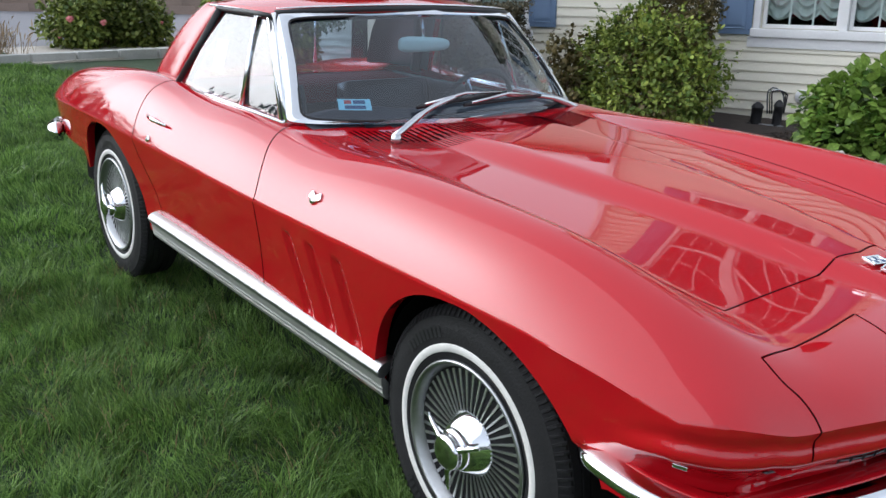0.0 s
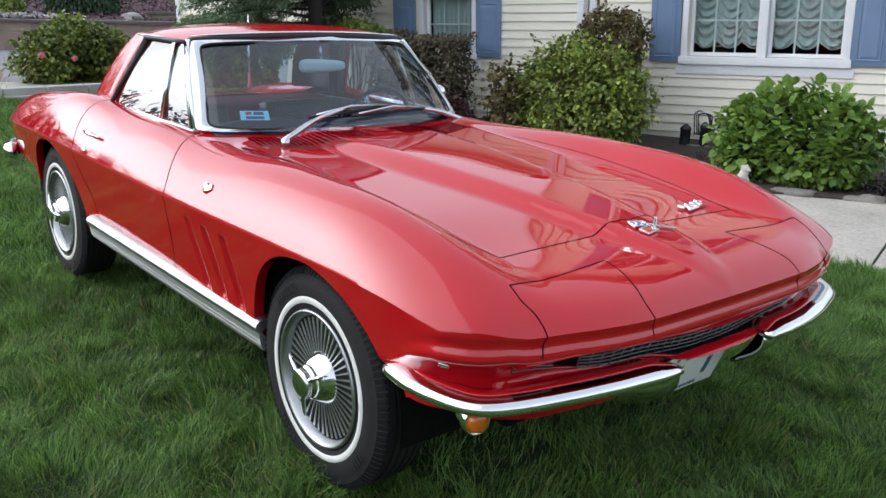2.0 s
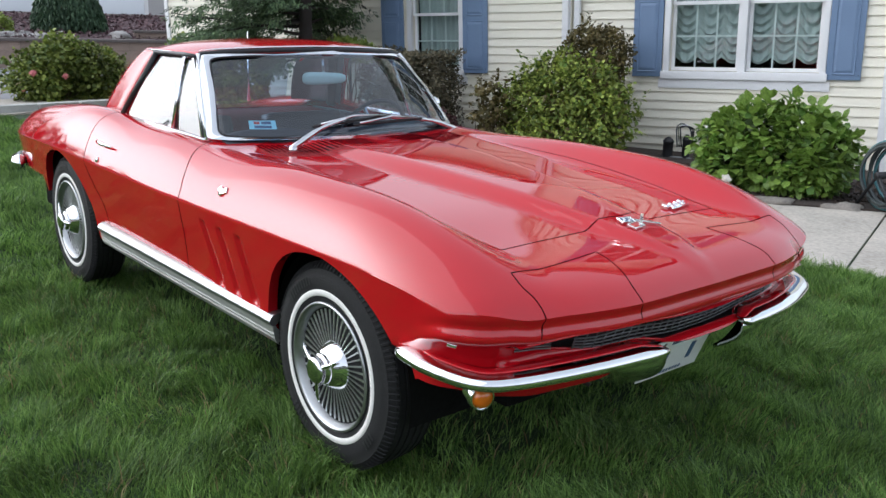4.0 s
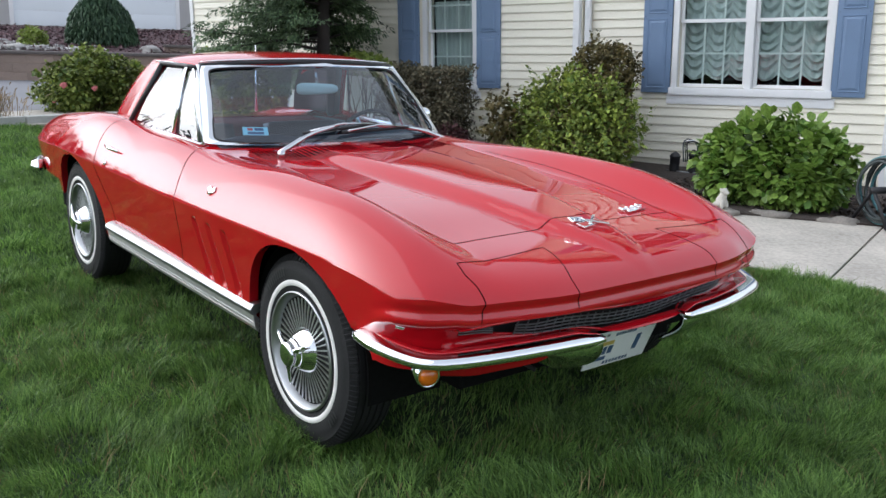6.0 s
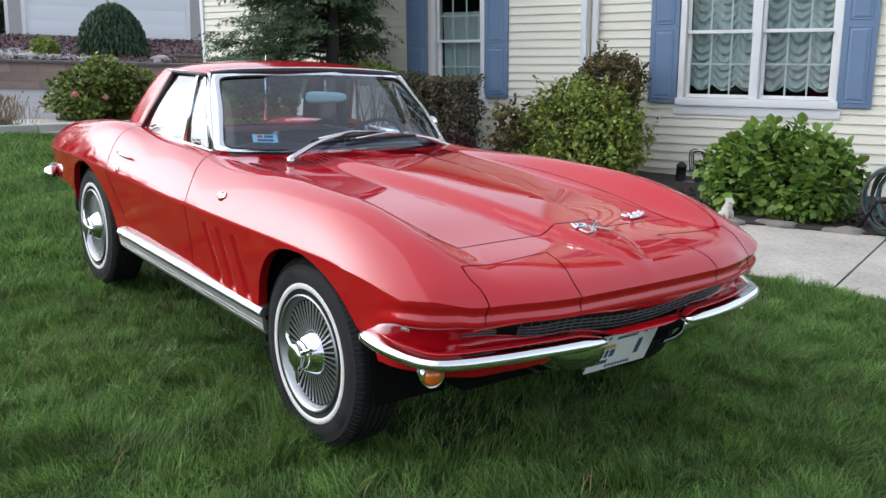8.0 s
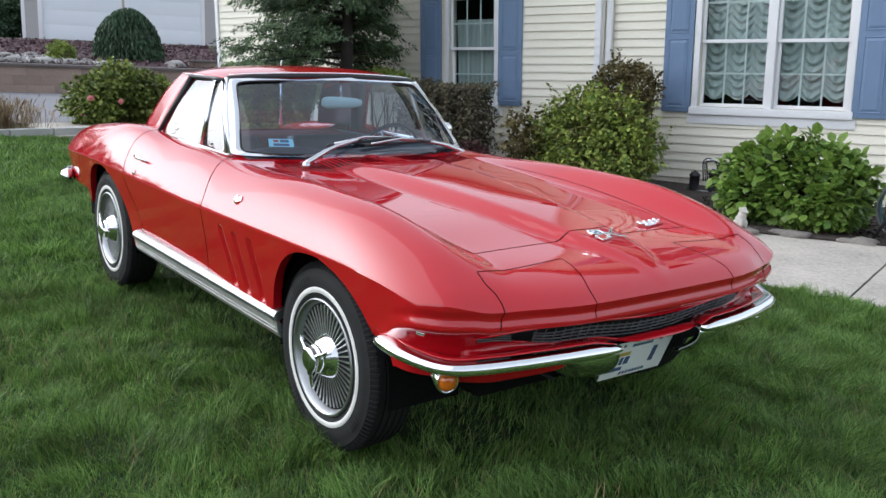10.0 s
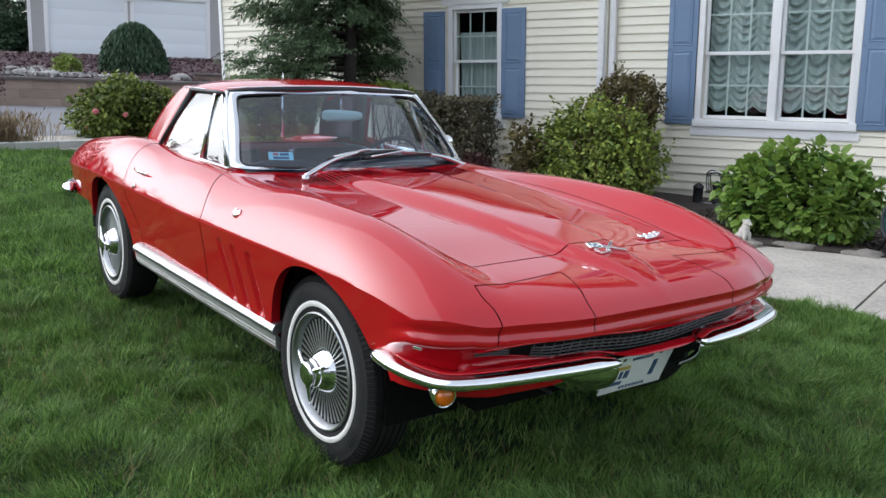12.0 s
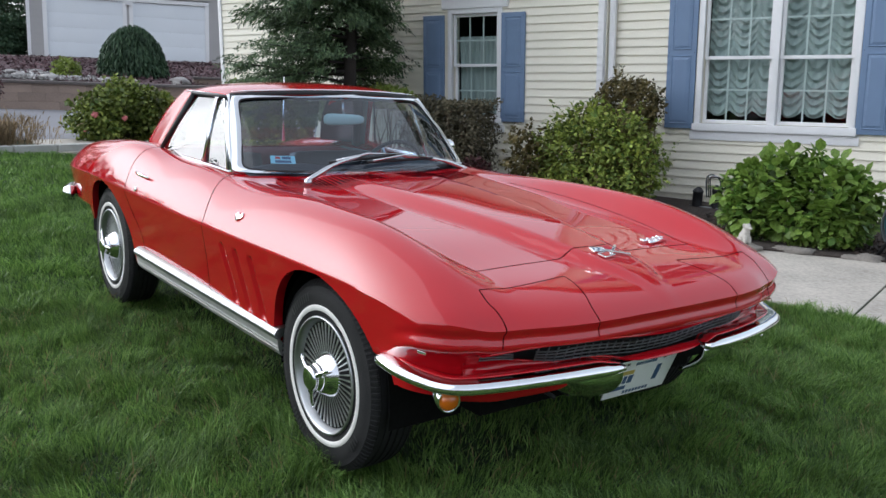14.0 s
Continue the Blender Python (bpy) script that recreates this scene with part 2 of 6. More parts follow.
def ease(xs, ys):
    """A smooth curve through points that does not overshoot."""
    x, y = np.array(xs, float), np.array(ys, float)
    if x[0] > x[-1]:
        x, y = x[::-1], y[::-1]
    h, d = np.diff(x), np.diff(y) / np.diff(x)
    m = np.zeros(len(x))
    m[0], m[-1] = d[0], d[-1]
    for i in range(1, len(x) - 1):
        if d[i - 1] * d[i] > 0:
            w1, w2 = 2 * h[i] + h[i - 1], h[i] + 2 * h[i - 1]
            m[i] = (w1 + w2) / (w1 / d[i - 1] + w2 / d[i])

    def f(q):
        q = np.clip(q, x[0], x[-1])
        i = np.clip(np.searchsorted(x, q) - 1, 0, len(h) - 1)
        s = (q - x[i]) / h[i]
        return (2 * s**3 - 3 * s**2 + 1) * y[i] + (s**3 - 2 * s**2 + s) * h[i] * m[i] + (-2 * s**3 + 3 * s**2) * y[i + 1] + (s**3 - s**2) * h[i] * m[i + 1]

    return f


def step(a, b, x):
    t = min(max((x - a) / (b - a), 0.0), 1.0)
    return t * t * (3 - 2 * t)

# ---------- the car ----------
car = empty("sports_car", pose(0, 0, 0), "glossy red vintage sports car with whitewall tyres on the lawn", "car")

# Along the centre line: centre height, half width of the hood's spear, valley height, fender crest (y, z), side crease (y, z).
STATIONS = [
    (0.818, .670, .030, .670, .660, .664, .840, .680),
    (0.800, .691, .035, .689, .662, .688, .849, .688),
    (0.760, .715, .045, .713, .668, .718, .857, .698),
    (0.690, .747, .070, .738, .672, .756, .863, .708),
    (0.590, .777, .105, .755, .675, .795, .867, .714),
    (0.450, .801, .140, .767, .677, .832, .869, .719),
    (0.200, .834, .190, .795, .680, .874, .872, .722),
    (-0.100, .862, .240, .821, .680, .893, .874, .720),
    (-0.450, .886, .290, .846, .675, .896, .873, .716),
    (-0.800, .896, .320, .867, .664, .885, .867, .710),
    (-1.100, .898, .340, .889, .648, .889, .857, .702),
    (-1.500, .905, .340, .905, .645, .904, .851, .702),
    (-1.900, .908, .340, .908, .650, .915, .849, .704),
    (-2.200, .905, .340, .902, .680, .938, .857, .712),
    (-2.500, .885, .340, .882, .690, .932, .864, .722),
    (-3.000, .850, .340, .845, .690, .884, .852, .714),
    (-3.400, .790, .340, .788, .675, .792, .802, .700),
    (-3.600, .710, .340, .707, .630, .700, .735, .685),
]


def fair(xs, ys, stiff=2e-9, pitch=.01):
    """A fair curve close to points: least bending change that still keeps near them."""
    x, y = np.array(xs, float), np.array(ys, float)
    g = np.arange(x.min(), x.max() + pitch * 1.5, pitch)
    A = np.zeros((len(x), len(g)))
    k = np.clip(((x - g[0]) / pitch).astype(int), 0, len(g) - 2)
    t = (x - g[k]) / pitch
    A[np.arange(len(x)), k], A[np.arange(len(x)), k + 1] = 1 - t, t
    D = np.diff(np.eye(len(g)), 3, axis=0) / pitch ** 3
    f = np.linalg.solve(A.T @ A + stiff * pitch * D.T @ D, A.T @ y)

    def at(q):
        u = min(max((q - g[0]) / pitch, 0), len(g) - 1.001)
        i = int(u)
        r = u - i
        p = [f[min(max(i + j, 0), len(g) - 1)] for j in (-1, 0, 1, 2)]
        return .5 * (2 * p[1] + (p[2] - p[0]) * r + (2 * p[0] - 5 * p[1] + 4 * p[2] - p[3]) * r * r + (3 * p[1] - p[0] - 3 * p[2] + p[3]) * r ** 3)

    return at


CURVES = [fair([s[0] for s in STATIONS], [s[k] for s in STATIONS]) for k in range(1, 8)]
sweep = ease([0, .33, .50, .61, .70, .75, .80, .83, .87, .89], [0, .006, .034, .074, .104, .126, .164, .206, .29, .35])


def bend(s):
    return step(0.0, 0.818, s)


def section(s):
    """Points of the upper skin at one station, from the centre to the crease."""
    zc, wb, zv, yp, zp, yc, zr = (f(s) for f in CURVES)
    foot = .515
    out = []
    for t in np.linspace(0, 1, 37):
        y = yp * t
        rise = step(foot, yp, y)
        # the spear: a gently crowned top with steep sides
        spear = (zc - zv) * (1 - .5 * step(wb * .66, wb, y) - .5 * min(max((y / wb - .66) / .34, 0), 1)) * (1 - .10 * min(1, y / wb) ** 2)
        out.append((y, zv + (zp - zv) * rise + spear))
    fall = math.atan2(zp - zr, yc - yp)
    end = min(fall + .42, 1.3)
    h = math.hypot(zp - zr, yc - yp)
    a, b = .36 * h, .36 * h
    p = [(yp, zp), (yp + a, zp), (yc - b * math.cos(end), zr + b * math.sin(end)), (yc, zr)]
    for t in np.linspace(0, 1, 25)[1:]:
        c = ((1 - t) ** 3, 3 * t * (1 - t) ** 2, 3 * t * t * (1 - t), t ** 3)
        out.append((sum(k * q[0] for k, q in zip(c, p)), sum(k * q[1] for k, q in zip(c, p))))
    return [(s - bend(s) * float(sweep(abs(y))), y, z) for y, z in out]


def stations():
    s = {*np.linspace(.818, .70, 14), *np.linspace(.68, .43, 16), *np.linspace(.41, -.42, 90), *np.linspace(-.425, -.90, 84), -.97, *np.linspace(-.91, -2.03, 44), *np.linspace(-2.04, -2.95, 90), -2.40, *np.linspace(-2.97, -3.6, 18)}
    return [float(v) for v in sorted(s, reverse=True)]


def upper_skin():
    S = stations()
    half = [section(s) for s in S]
    n = len(half[0])
    vs, cols = [], 2 * n - 1
    for row in half:
        vs += [(x, -y, z) for x, y, z in row[::-1]] + [(x, y, z) for x, y, z in row[1:]]
    fs = []
    for i, j in itertools.product(range(len(S) - 1), range(cols - 1)):
        a, b, c, d = i * cols + j, i * cols + j + 1, (i + 1) * cols + j + 1, (i + 1) * cols + j
        y = abs(vs[a][1] + vs[b][1]) / 2
        cockpit = -2.40 < S[i + 1] and S[i] < -1.165 + .195 * (1 - min(1.0, y / .648) ** 2.6) - .012 and y < .605
        if not cockpit:
            fs.append((a, b, c, d))
    # edges of the cockpit and boot turn down
    return vs, fs


def outline():
    """The side crease in plan, from the nose centre to the tail."""
    return section(.818) + [section(s)[-1] for s in stations()[1:]]


WHEELS_X = (0.0, -2.489)
AXLE_Z, ARCH, ARCH_F = 0.335, 0.372, 0.412
SLOTS = ((-.785, -.715), (-.645, -.585), (-.500, -.450))  # x of each side slot at its top and its foot


def arch_height(x):
    low = 0.315 + .20 * step(-2.80, -2.90, x)  # the tail is cut high behind the rear wheel
    for x0 in WHEELS_X:
        d = x - x0
        r = ARCH if d < 0 else ARCH_F if x0 == 0 else ARCH * 1.03
        if abs(d) < r:
            low = max(low, AXLE_Z + ARCH * (1.0 if d < 0 else 1.015) * math.sqrt(1 - (d / r) ** 2))
    return low


def slot_depth(x, z):
    deep = 0.0
    for top, foot in SLOTS:
        t = (0.665 - z) / (0.665 - 0.415)
        mid = top + (foot - top) * t
        w = 1 - step(.008, .032, abs(x - mid))
        v = (1 - step(.640, .672, z)) * step(.405, .440, z)
        deep = max(deep, w * v * 0.013)
    return deep


SIDE_IN = ease([0, .02, .08, .16, .26, .34, .45], [0, .004, .014, .029, .046, .054, .07])
NOSE_IN = ease([0, .008, .018, .024, .044, .052, .062, .074, .086, .10, .122, .136, .142, .148, .158, .19, .22, .26, .34, .42], [0, .002, .0050, .0055, -.001, -.002, .001, .018, .050, .068, .076, .072, .050, .016, .004, .012, .03, .05, .08, .10])

CORNER_IN = ease([0, .008, .018, .024, .044, .052, .062, .09, .13, .20, .42], [0, .002, .005, .0055, -.001, -.002, .001, .028, .062, .080, .11])


def grille_top(a):
    """Lower edge of the nose over the grille; it dips to a beak in the middle."""
    return .594 + .021 * step(.04, .36, a) - .024 * step(.50, .72, a)


def grille_floor(a):
    return .514 + .022 * step(.05, .36, a) + .022 * step(.40, .62, a)


def side_skin(sign):
    O, ROWS = outline(), 60
    vs, fs, nose, zs = [], [], [], []
    for k, (x, y, z) in enumerate(O):
        a, b = O[max(k - 1, 0)], O[min(k + 1, len(O) - 1)]
        tx, ty = b[0] - a[0], b[1] - a[1]
        h = math.hypot(tx, ty) or 1
        nx, ny = (1.0, 0.0) if k == 0 else (ty / h, -tx / h)
        w = step(.44, .60, x)
        low = arch_height(x) if x < ARCH_F else .428 + .045 * step(.80, .40, y) + .054 * step(.47, .33, y)
        low = min(low, z - .012)
        front = y < .74 and x > .55
        cut = grille_top(y)
        sole = grille_floor(y)
        z0 = .672
        slide = .03 * (1 - step(.44, .60, x))  # the roll under the crease runs out behind the corner
        for i in range(ROWS + 1):
            zz = z + (low - z) * i / ROWS
            if front:  # rows follow the grille opening
                zz = z + (cut - z) * i / 20 if i < 20 else cut + (sole - cut) * (i - 20) / 20 if i < 40 else sole + (low - sole) * ((i - 40) / 20) ** 2
            tuck = float(NOSE_IN(max(0.0, min(z, z0) - zz - slide) + .25 * max(0.0, min(z - z0, z - zz))))
            tuck += (float(CORNER_IN(max(0.0, min(z, z0) - zz - slide))) - tuck) * step(.62, .76, y)
            inn = w * tuck + (1 - w) * float(SIDE_IN(z - zz))
            inn += .035 * step(.30, .40, x) * (1 - step(.60, .70, x)) * step(.530, .490, zz)  # tucked under the bumper
            if x < -.40 and x > -.95:
                inn += slot_depth(x, zz)
            vs.append((x - nx * inn, sign * (y - ny * inn), zz))
        nose.append(y < .69 and x > .6)
        zs.append((z, low))
    n = ROWS + 1
    for k, i in itertools.product(range(len(O) - 1), range(ROWS)):
        if nose[k] and 20 <= i < 40:
            continue
        q = (k * n + i, k * n + i + 1, (k + 1) * n + i + 1, (k + 1) * n + i)
        fs.append(q if sign < 0 else q[::-1])
    # lips of the wheel arches turn inwards
    for k in range(len(O) - 1):
        if zs[k][1] > .33 or zs[k + 1][1] > .33:
            if O[k][0] > ARCH_F:
                continue
            base = len(vs)
            for kk in (k, k + 1):
                v = vs[kk * n + ROWS]
                vs.append((v[0], v[1] - sign * .035, v[2] + .006))
            q = (k * n + ROWS, (k + 1) * n + ROWS, base + 1, base)
            fs.append(q[::-1] if sign < 0 else q)
    return vs, fs


bm = bmesh.new()
for vs, fs in (upper_skin(), side_skin(-1), side_skin(1)):
    vv = [bm.verts.new(v) for v in vs]
    for f in fs:
        try:
            bm.faces.new([vv[i] for i in f])
        except ValueError:
            pass
bmesh.ops.delete(bm, geom=[v for v in bm.verts if not v.link_faces], context="VERTS")
bmesh.ops.remove_doubles(bm, verts=bm.verts, dist=0.0003)
# tail panel
tail = sorted({v for e in bm.edges if e.is_boundary for v in e.verts if v.co.x < -3.55}, key=lambda v: math.atan2(v.co.z - .52, v.co.y))
if len(tail) > 4:
    mid = bm.verts.new((-3.60, 0, .52))
    for a, b in zip(tail, tail[1:]):
        bm.faces.new((a, b, mid))
bmesh.ops.recalc_face_normals(bm, faces=bm.faces)
body_tree = BVHTree.FromBMesh(bm)
sharp(part("body", bm, RED, car, "glossy red bodywork with a sharp crease round its nose"), 46)


def on_body(p, lift=0.0012):
    co, no, _, _ = body_tree.find_nearest(Vector(p))
    if no.dot(Vector((co.x + 1.4, co.y, co.z - .3)) * Vector((.2, 1, 1))) < 0:
        no = -no
    return co + no * lift, no


def smooth_line(points, n=40):
    P = [Vector(p) for p in points]
    d = [0.0]
    for a, b in zip(P, P[1:]):
        d.append(d[-1] + (b - a).length)
    F = [ease(d, [p[k] for p in P]) for k in range(3)]
    return [Vector(tuple(float(f(t)) for f in F)) for t in np.linspace(0, d[-1], n)]


def gap(points, width=0.006, n=40, name="panel_gap", mat=None, lift=.0008, label="dark shut line"):
    line = [on_body(p, lift) for p in smooth_line(points, n)]
    vs, fs = [], []
    for i, (p, no) in enumerate(line):
        t = line[min(i + 1, n - 1)][0] - line[max(i - 1, 0)][0]
        side = t.cross(no).normalized() * width / 2
        vs += [p + side - no * .003, p + side, p - side, p - side - no * .003]
    for i in range(n - 1):
        for k in range(3):
            fs.append((i * 4 + k, i * 4 + k + 1, (i + 1) * 4 + k + 1, (i + 1) * 4 + k))
    return piece(name, vs, fs, mat or GAP, car, label)


for sg in (-1, 1):
    # hood edge, headlamp doors, doors
    gap([(.445, sg * .520, .77), (.438, sg * .30, .77), (.434, sg * .125, .78)], .0036)
    gap([(.445, sg * .520, .77), (.20, sg * .545, .80), (-.30, sg * .560, .86), (-.66, sg * .555, .87)], .0015, 120, lift=.0008)
    gap([(.608, sg * .636, .76), (.604, sg * .45, .755), (.588, sg * .277, .755)], .0034)
    gap([(.590, sg * .275, .755), (.640, sg * .285, .75), (.72, sg * .310, .74), (.79, sg * .335, .70), (.812, sg * .335, .66), (.812, sg * .335, .625)], .0030)
    gap([(.608, sg * .636, .76), (.655, sg * .642, .735), (.700, sg * .635, .715), (.732, sg * .634, .69), (.745, sg * .636, .66), (.745, sg * .645, .635), (.738, sg * .645, .61)], .0030)
    gap([(-1.155, sg * .637, .892), (-1.10, sg * .72, .85), (-1.03, sg * .80, .79), (-.985, sg * .858, .71), (-.99, sg * .83, .60), (-1.02, sg * .80, .45), (-1.04, sg * .78, .33)], .0042, 60)
    gap([(-2.07, sg * .655, .925), (-2.09, sg * .76, .87), (-2.08, sg * .852, .71), (-2.02, sg * .84, .60), (-1.95, sg * .81, .50), (-1.92, sg * .79, .34)], .0035, 60)
for sg in (-1, 1):
    gap([(.434, sg * .125, .78), (.437, sg * .06, .80), (.445, 0, .80)], .0040)

# fresh-air slots in the cowl under the windscreen, dark strips for their inner shade
for sg in (-1, 1):
    for k in range(22):
        y = .07 + .0205 * k
        x0 = -1.165 + .195 * (1 - (y / .648) ** 2.6) + .035 + .02 * (k % 22 == 21)
        gap([(x0, sg * y, .87), (x0 + .085, sg * (y + .006), .87), (x0 + .165 - .0016 * k, sg * (y + .012), .87)], .0058, 6, name="cowl_slot", lift=.0016, label="dark fresh-air slot")


# ---- wheels ----
def build_wheel():
    """One wheel about the origin, its outer face towards -y."""
    w = empty("wheel", pose(0, 0, 0), "", "")
    R = .335
    prof = [(.200, -.070), (.206, -.084), (.214, -.089), (.2265, -.0925)]
    band = [(.2265, -.0925), (.2285, -.0945), (.236, -.0955), (.2445, -.0950), (.2465, -.0930)]
    wall = [(.2465, -.0930), (.270, -.0955), (.290, -.0935), (.306, -.088), (.310, -.0885), (.313, -.085), (.3265, -.075)]
    tread = [(.3265, -.075)]
    for y0 in (-.064, -.038, -.012, .014, .040, .064):
        tread += [(R - abs(y0) ** 2 * .9, y0 - .006), (R - .007, y0 - .004), (R - .007, y0 + .001), (R - abs(y0) ** 2 * .9, y0 + .003)]
    tread += [(.3265, .075), (.310, .088), (.270, .096), (.23, .092), (.200, .075)]
    vs, fs = [], []
    for pr in (prof, wall + tread[1:]):
        v, f = revolve(pr, 120)
        o = len(vs)
        vs += v
        fs += [tuple(i + o for i in q) for q in f]
    tyre = sharp(piece("tyre", vs, fs, RUBBER, w, "black tyre with worn tread grooves"), 30)
    v, f = revolve(band, 96)
    piece("whitewall", v, f, WHITEWALL, tyre, "narrow white sidewall band")
    # shoulder ribs and raised sidewall lettering as plain bars
    vs, fs = [], []
    for k in range(110):
        a = 2 * math.pi * k / 110
        e = Vector((math.cos(a), 0, math.sin(a)))
        t = Vector((-math.sin(a), 0, math.cos(a)))
        o = len(vs)
        for r, y in ((.312, -.0885), (.328, -.0765), (.334, -.066)):
            vs += [e * r + t * .0042 + Vector((0, y - .0006, 0)), e * (r + .0024) + t * .003 + Vector((0, y - .0018, 0)), e * (r + .0024) - t * .003 + Vector((0, y - .0018, 0)), e * r - t * .0042 + Vector((0, y - .0006, 0))]
        for i in range(2):
            for j in range(3):
                fs.append((o + i * 4 + j, o + i * 4 + j + 1, o + i * 4 + 5 + j, o + i * 4 + 4 + j))
    piece("shoulder_tread", vs, fs, RUBBER, tyre, smooth=False)
    vs, fs = [], []
    for a0, n in ((1.95, 9), (5.55, 4), (3.9, 6)):
        for k in range(n):
            a = a0 + k * .062
            e, t = Vector((math.cos(a), 0, math.sin(a))), Vector((-math.sin(a), 0, math.cos(a)))
            o = len(vs)
            for r, tt in ((.262, -.005), (.262, .005), (.290, .005), (.290, -.005)):
                vs.append(e * r + t * tt + Vector((0, -.0972, 0)))
            fs.append((o, o + 1, o + 2, o + 3))
    piece("sidewall_lettering", vs, fs, BLACK, tyre, "raised black sidewall marks", False)["kind"] = "stuff"
    v, f = revolve([(.200, -.072), (.206, -.084), (.2085, -.090), (.206, -.096), (.200, -.097), (.195, -.090), (.190, -.080), (.187, -.070), (.184, -.060)], 96)
    piece("rim", v, f, SATIN, w, "polished steel trim ring")
    v, f = revolve([(.192, -.0665), (.182, -.0680), (.12, -.0700), (.07, -.0720), (.0, -.072)], 64)
    piece("wheel_disc", v, f, DISC, w, "dark recessed wheel disc")
    # radial fins
    vs = []
    for r, y0, y1, th in ((.072, -.0718, -.075, .0013), (.12, -.0698, -.073, .0025), (.182, -.0678, -.071, .0038)):
        vs += [(r, y0, th), (r, y1, th * .9), (r, y1, -th * .9), (r, y0, -th)]
    fin_mesh = mesh("fin", vs, [(i * 4 + j, i * 4 + j + 1, i * 4 + 5 + j, i * 4 + 4 + j) for i in range(2) for j in range(3)], FIN, False)
    for k in range(44):
        fin = new("fin", fin_mesh)
        fin.parent = w
        fin.matrix_basis = pose(0, 0, 0, 0, 360 / 44 * k, 0)
    v, f = revolve([(.084, -.045), (.087, -.058), (.085, -.066), (.073, -.084), (.060, -.103), (.054, -.110), (.048, -.112)], 64)
    piece("hub_cone", v, f, CHROME, w, "mirror chrome hub cone")
    v, f = revolve([(.050, -.108), (.050, -.120), (.047, -.123), (.043, -.124), (.042, -.134), (.044, -.138), (.041, -.146), (.034, -.150), (.016, -.153), (0.0, -.153)], 48)
    spin = piece("knock_off_nut", v, f, CHROME, w, "chrome knock-off centre nut")
    for k in range(3):
        a = radians(148 + 120 * k)
        e, t = Vector((math.cos(a), 0, math.sin(a))), Vector((-math.sin(a), 0, math.cos(a)))
        vs = []
        for r, y, th, wd in ((.030, -.132, .008, .013), (.056, -.133, .006, .009), (.092, -.130, .004, .006), (.108, -.126, .002, .004)):
            c = e * r + Vector((0, y, 0))
            vs += [c + t * wd + Vector((0, th, 0)), c + t * wd * .5 - Vector((0, th, 0)), c - t * wd * .5 - Vector((0, th, 0)), c - t * wd + Vector((0, th, 0))]
        piece("spinner_blade", vs, grid_faces(4, 4, True) + [(0, 1, 2, 3), (15, 14, 13, 12)], CHROME, spin)
    return w


wheel = build_wheel()
wheel.parent = car
wheel.matrix_basis = pose(0, -.7215, AXLE_Z)
tagged(wheel, "whitewall wheel with finned cover")
for x, y, rz, ry in ((0, .7215, 180, 40), (-2.489, -.7215, 0, 25), (-2.489, .7215, 180, 70)):
    c = copy_thing(wheel, pose(x, y, AXLE_Z, 0, 0, rz) @ pose(0, 0, 0, 0, ry, 0))

# dark wheel wells and underbody
for name, b, lb in (("tail_pan", (-3.3, -2.92, -.70, .70, .28, .60), "black tail underside"), ("sill_box", (-2.06, -.42, -.74, .74, .26, .40), "black sill box"), ("nose_pan", (.42, .60, -.60, .60, .44, .60), "black nose underside"), ("underbody", (-3.0, .5, -.52, .52, .30, .62), "black underbody")):
    box_part(name, *b, UNDER, car, lb, .01)
for x0 in WHEELS_X:
    for sg in (-1, 1):
        vs = [(x0 + math.cos(a) * (ARCH + .01), sg * yy, AXLE_Z + math.sin(a) * (ARCH + .004)) for a in np.linspace(-.19, 3.33, 25) for yy in (.50, .785)]
        piece("wheel_well", vs, grid_faces(25, 2), UNDER, car, "black wheel well")


# ---------- ground ----------
def ground_z(x, y):
    return -0.012 * max(0.0, y - 1.0) - 0.002 * max(0.0, -x - 4.0)


vs = []
gx = np.concatenate([np.linspace(-400, -30, 8), np.linspace(-26, 12, 39), np.linspace(16, 300, 8)])
gy = np.concatenate([np.linspace(-300, -16, 8), np.linspace(-12, 12, 25), np.linspace(16, 300, 8)])
for x in gx:
    for y in gy:
        vs.append((x, y, ground_z(x, y) - .02))
lawn = piece("ground", vs, [f[::-1] for f in grid_faces(len(gx), len(gy))], SOIL)
tagged(lawn, "green lawn soil reaching the horizon", "ground", kind="structure")


def slab(name, outline, z0, z1, mat, parent=None, label=""):
    """A flat slab with that outline in plan."""
    bm = bmesh.new()
    top = bm.faces.new([bm.verts.new((x, y, z1)) for x, y in outline])
    ext = bmesh.ops.extrude_face_region(bm, geom=[top])
    for v in ext["geom"]:
        if isinstance(v, bmesh.types.BMVert):
            v.co.z = z0
    return part(name, bm, mat, parent, label, False)


# concrete walk, in panes with recessed joints
walkway = empty("walkway", pose(0, 0, 0), "pale broom-finished concrete walk beside the lawn", "walkway", kind="structure")
near = lambda t: Vector((-.18 + .98 * t, 3.045 + .20 * t))
far = lambda t: Vector((-.84 + .98 * t, 5.15 + .30 * t))
for a, b in ((-9.0, -6.0), (-6.0, -3.0), (-3.0, 0.0), (0.0, 3.0), (3.0, 6.0)):
    p, q = near(a + .009), near(b - .009)
    r, s = far(b - .009), far(a + .009)
    slab("concrete_pane", [tuple(p), tuple(q), tuple(r), tuple(s)], -.2, -.038, CONCRETE, walkway)
slab("bed_soil", [(-9.5, 2.1), (-3.9, 3.75), (-2.9, 4.05), (-2.2, 4.28), (-1.5, 4.70), (-.95, 5.08), (-.5, 5.45), (1.2, 6.0), (0.6, 8.6), (-11, 4.4)], -.22, -.022, MULCH).name = "planting_bed"
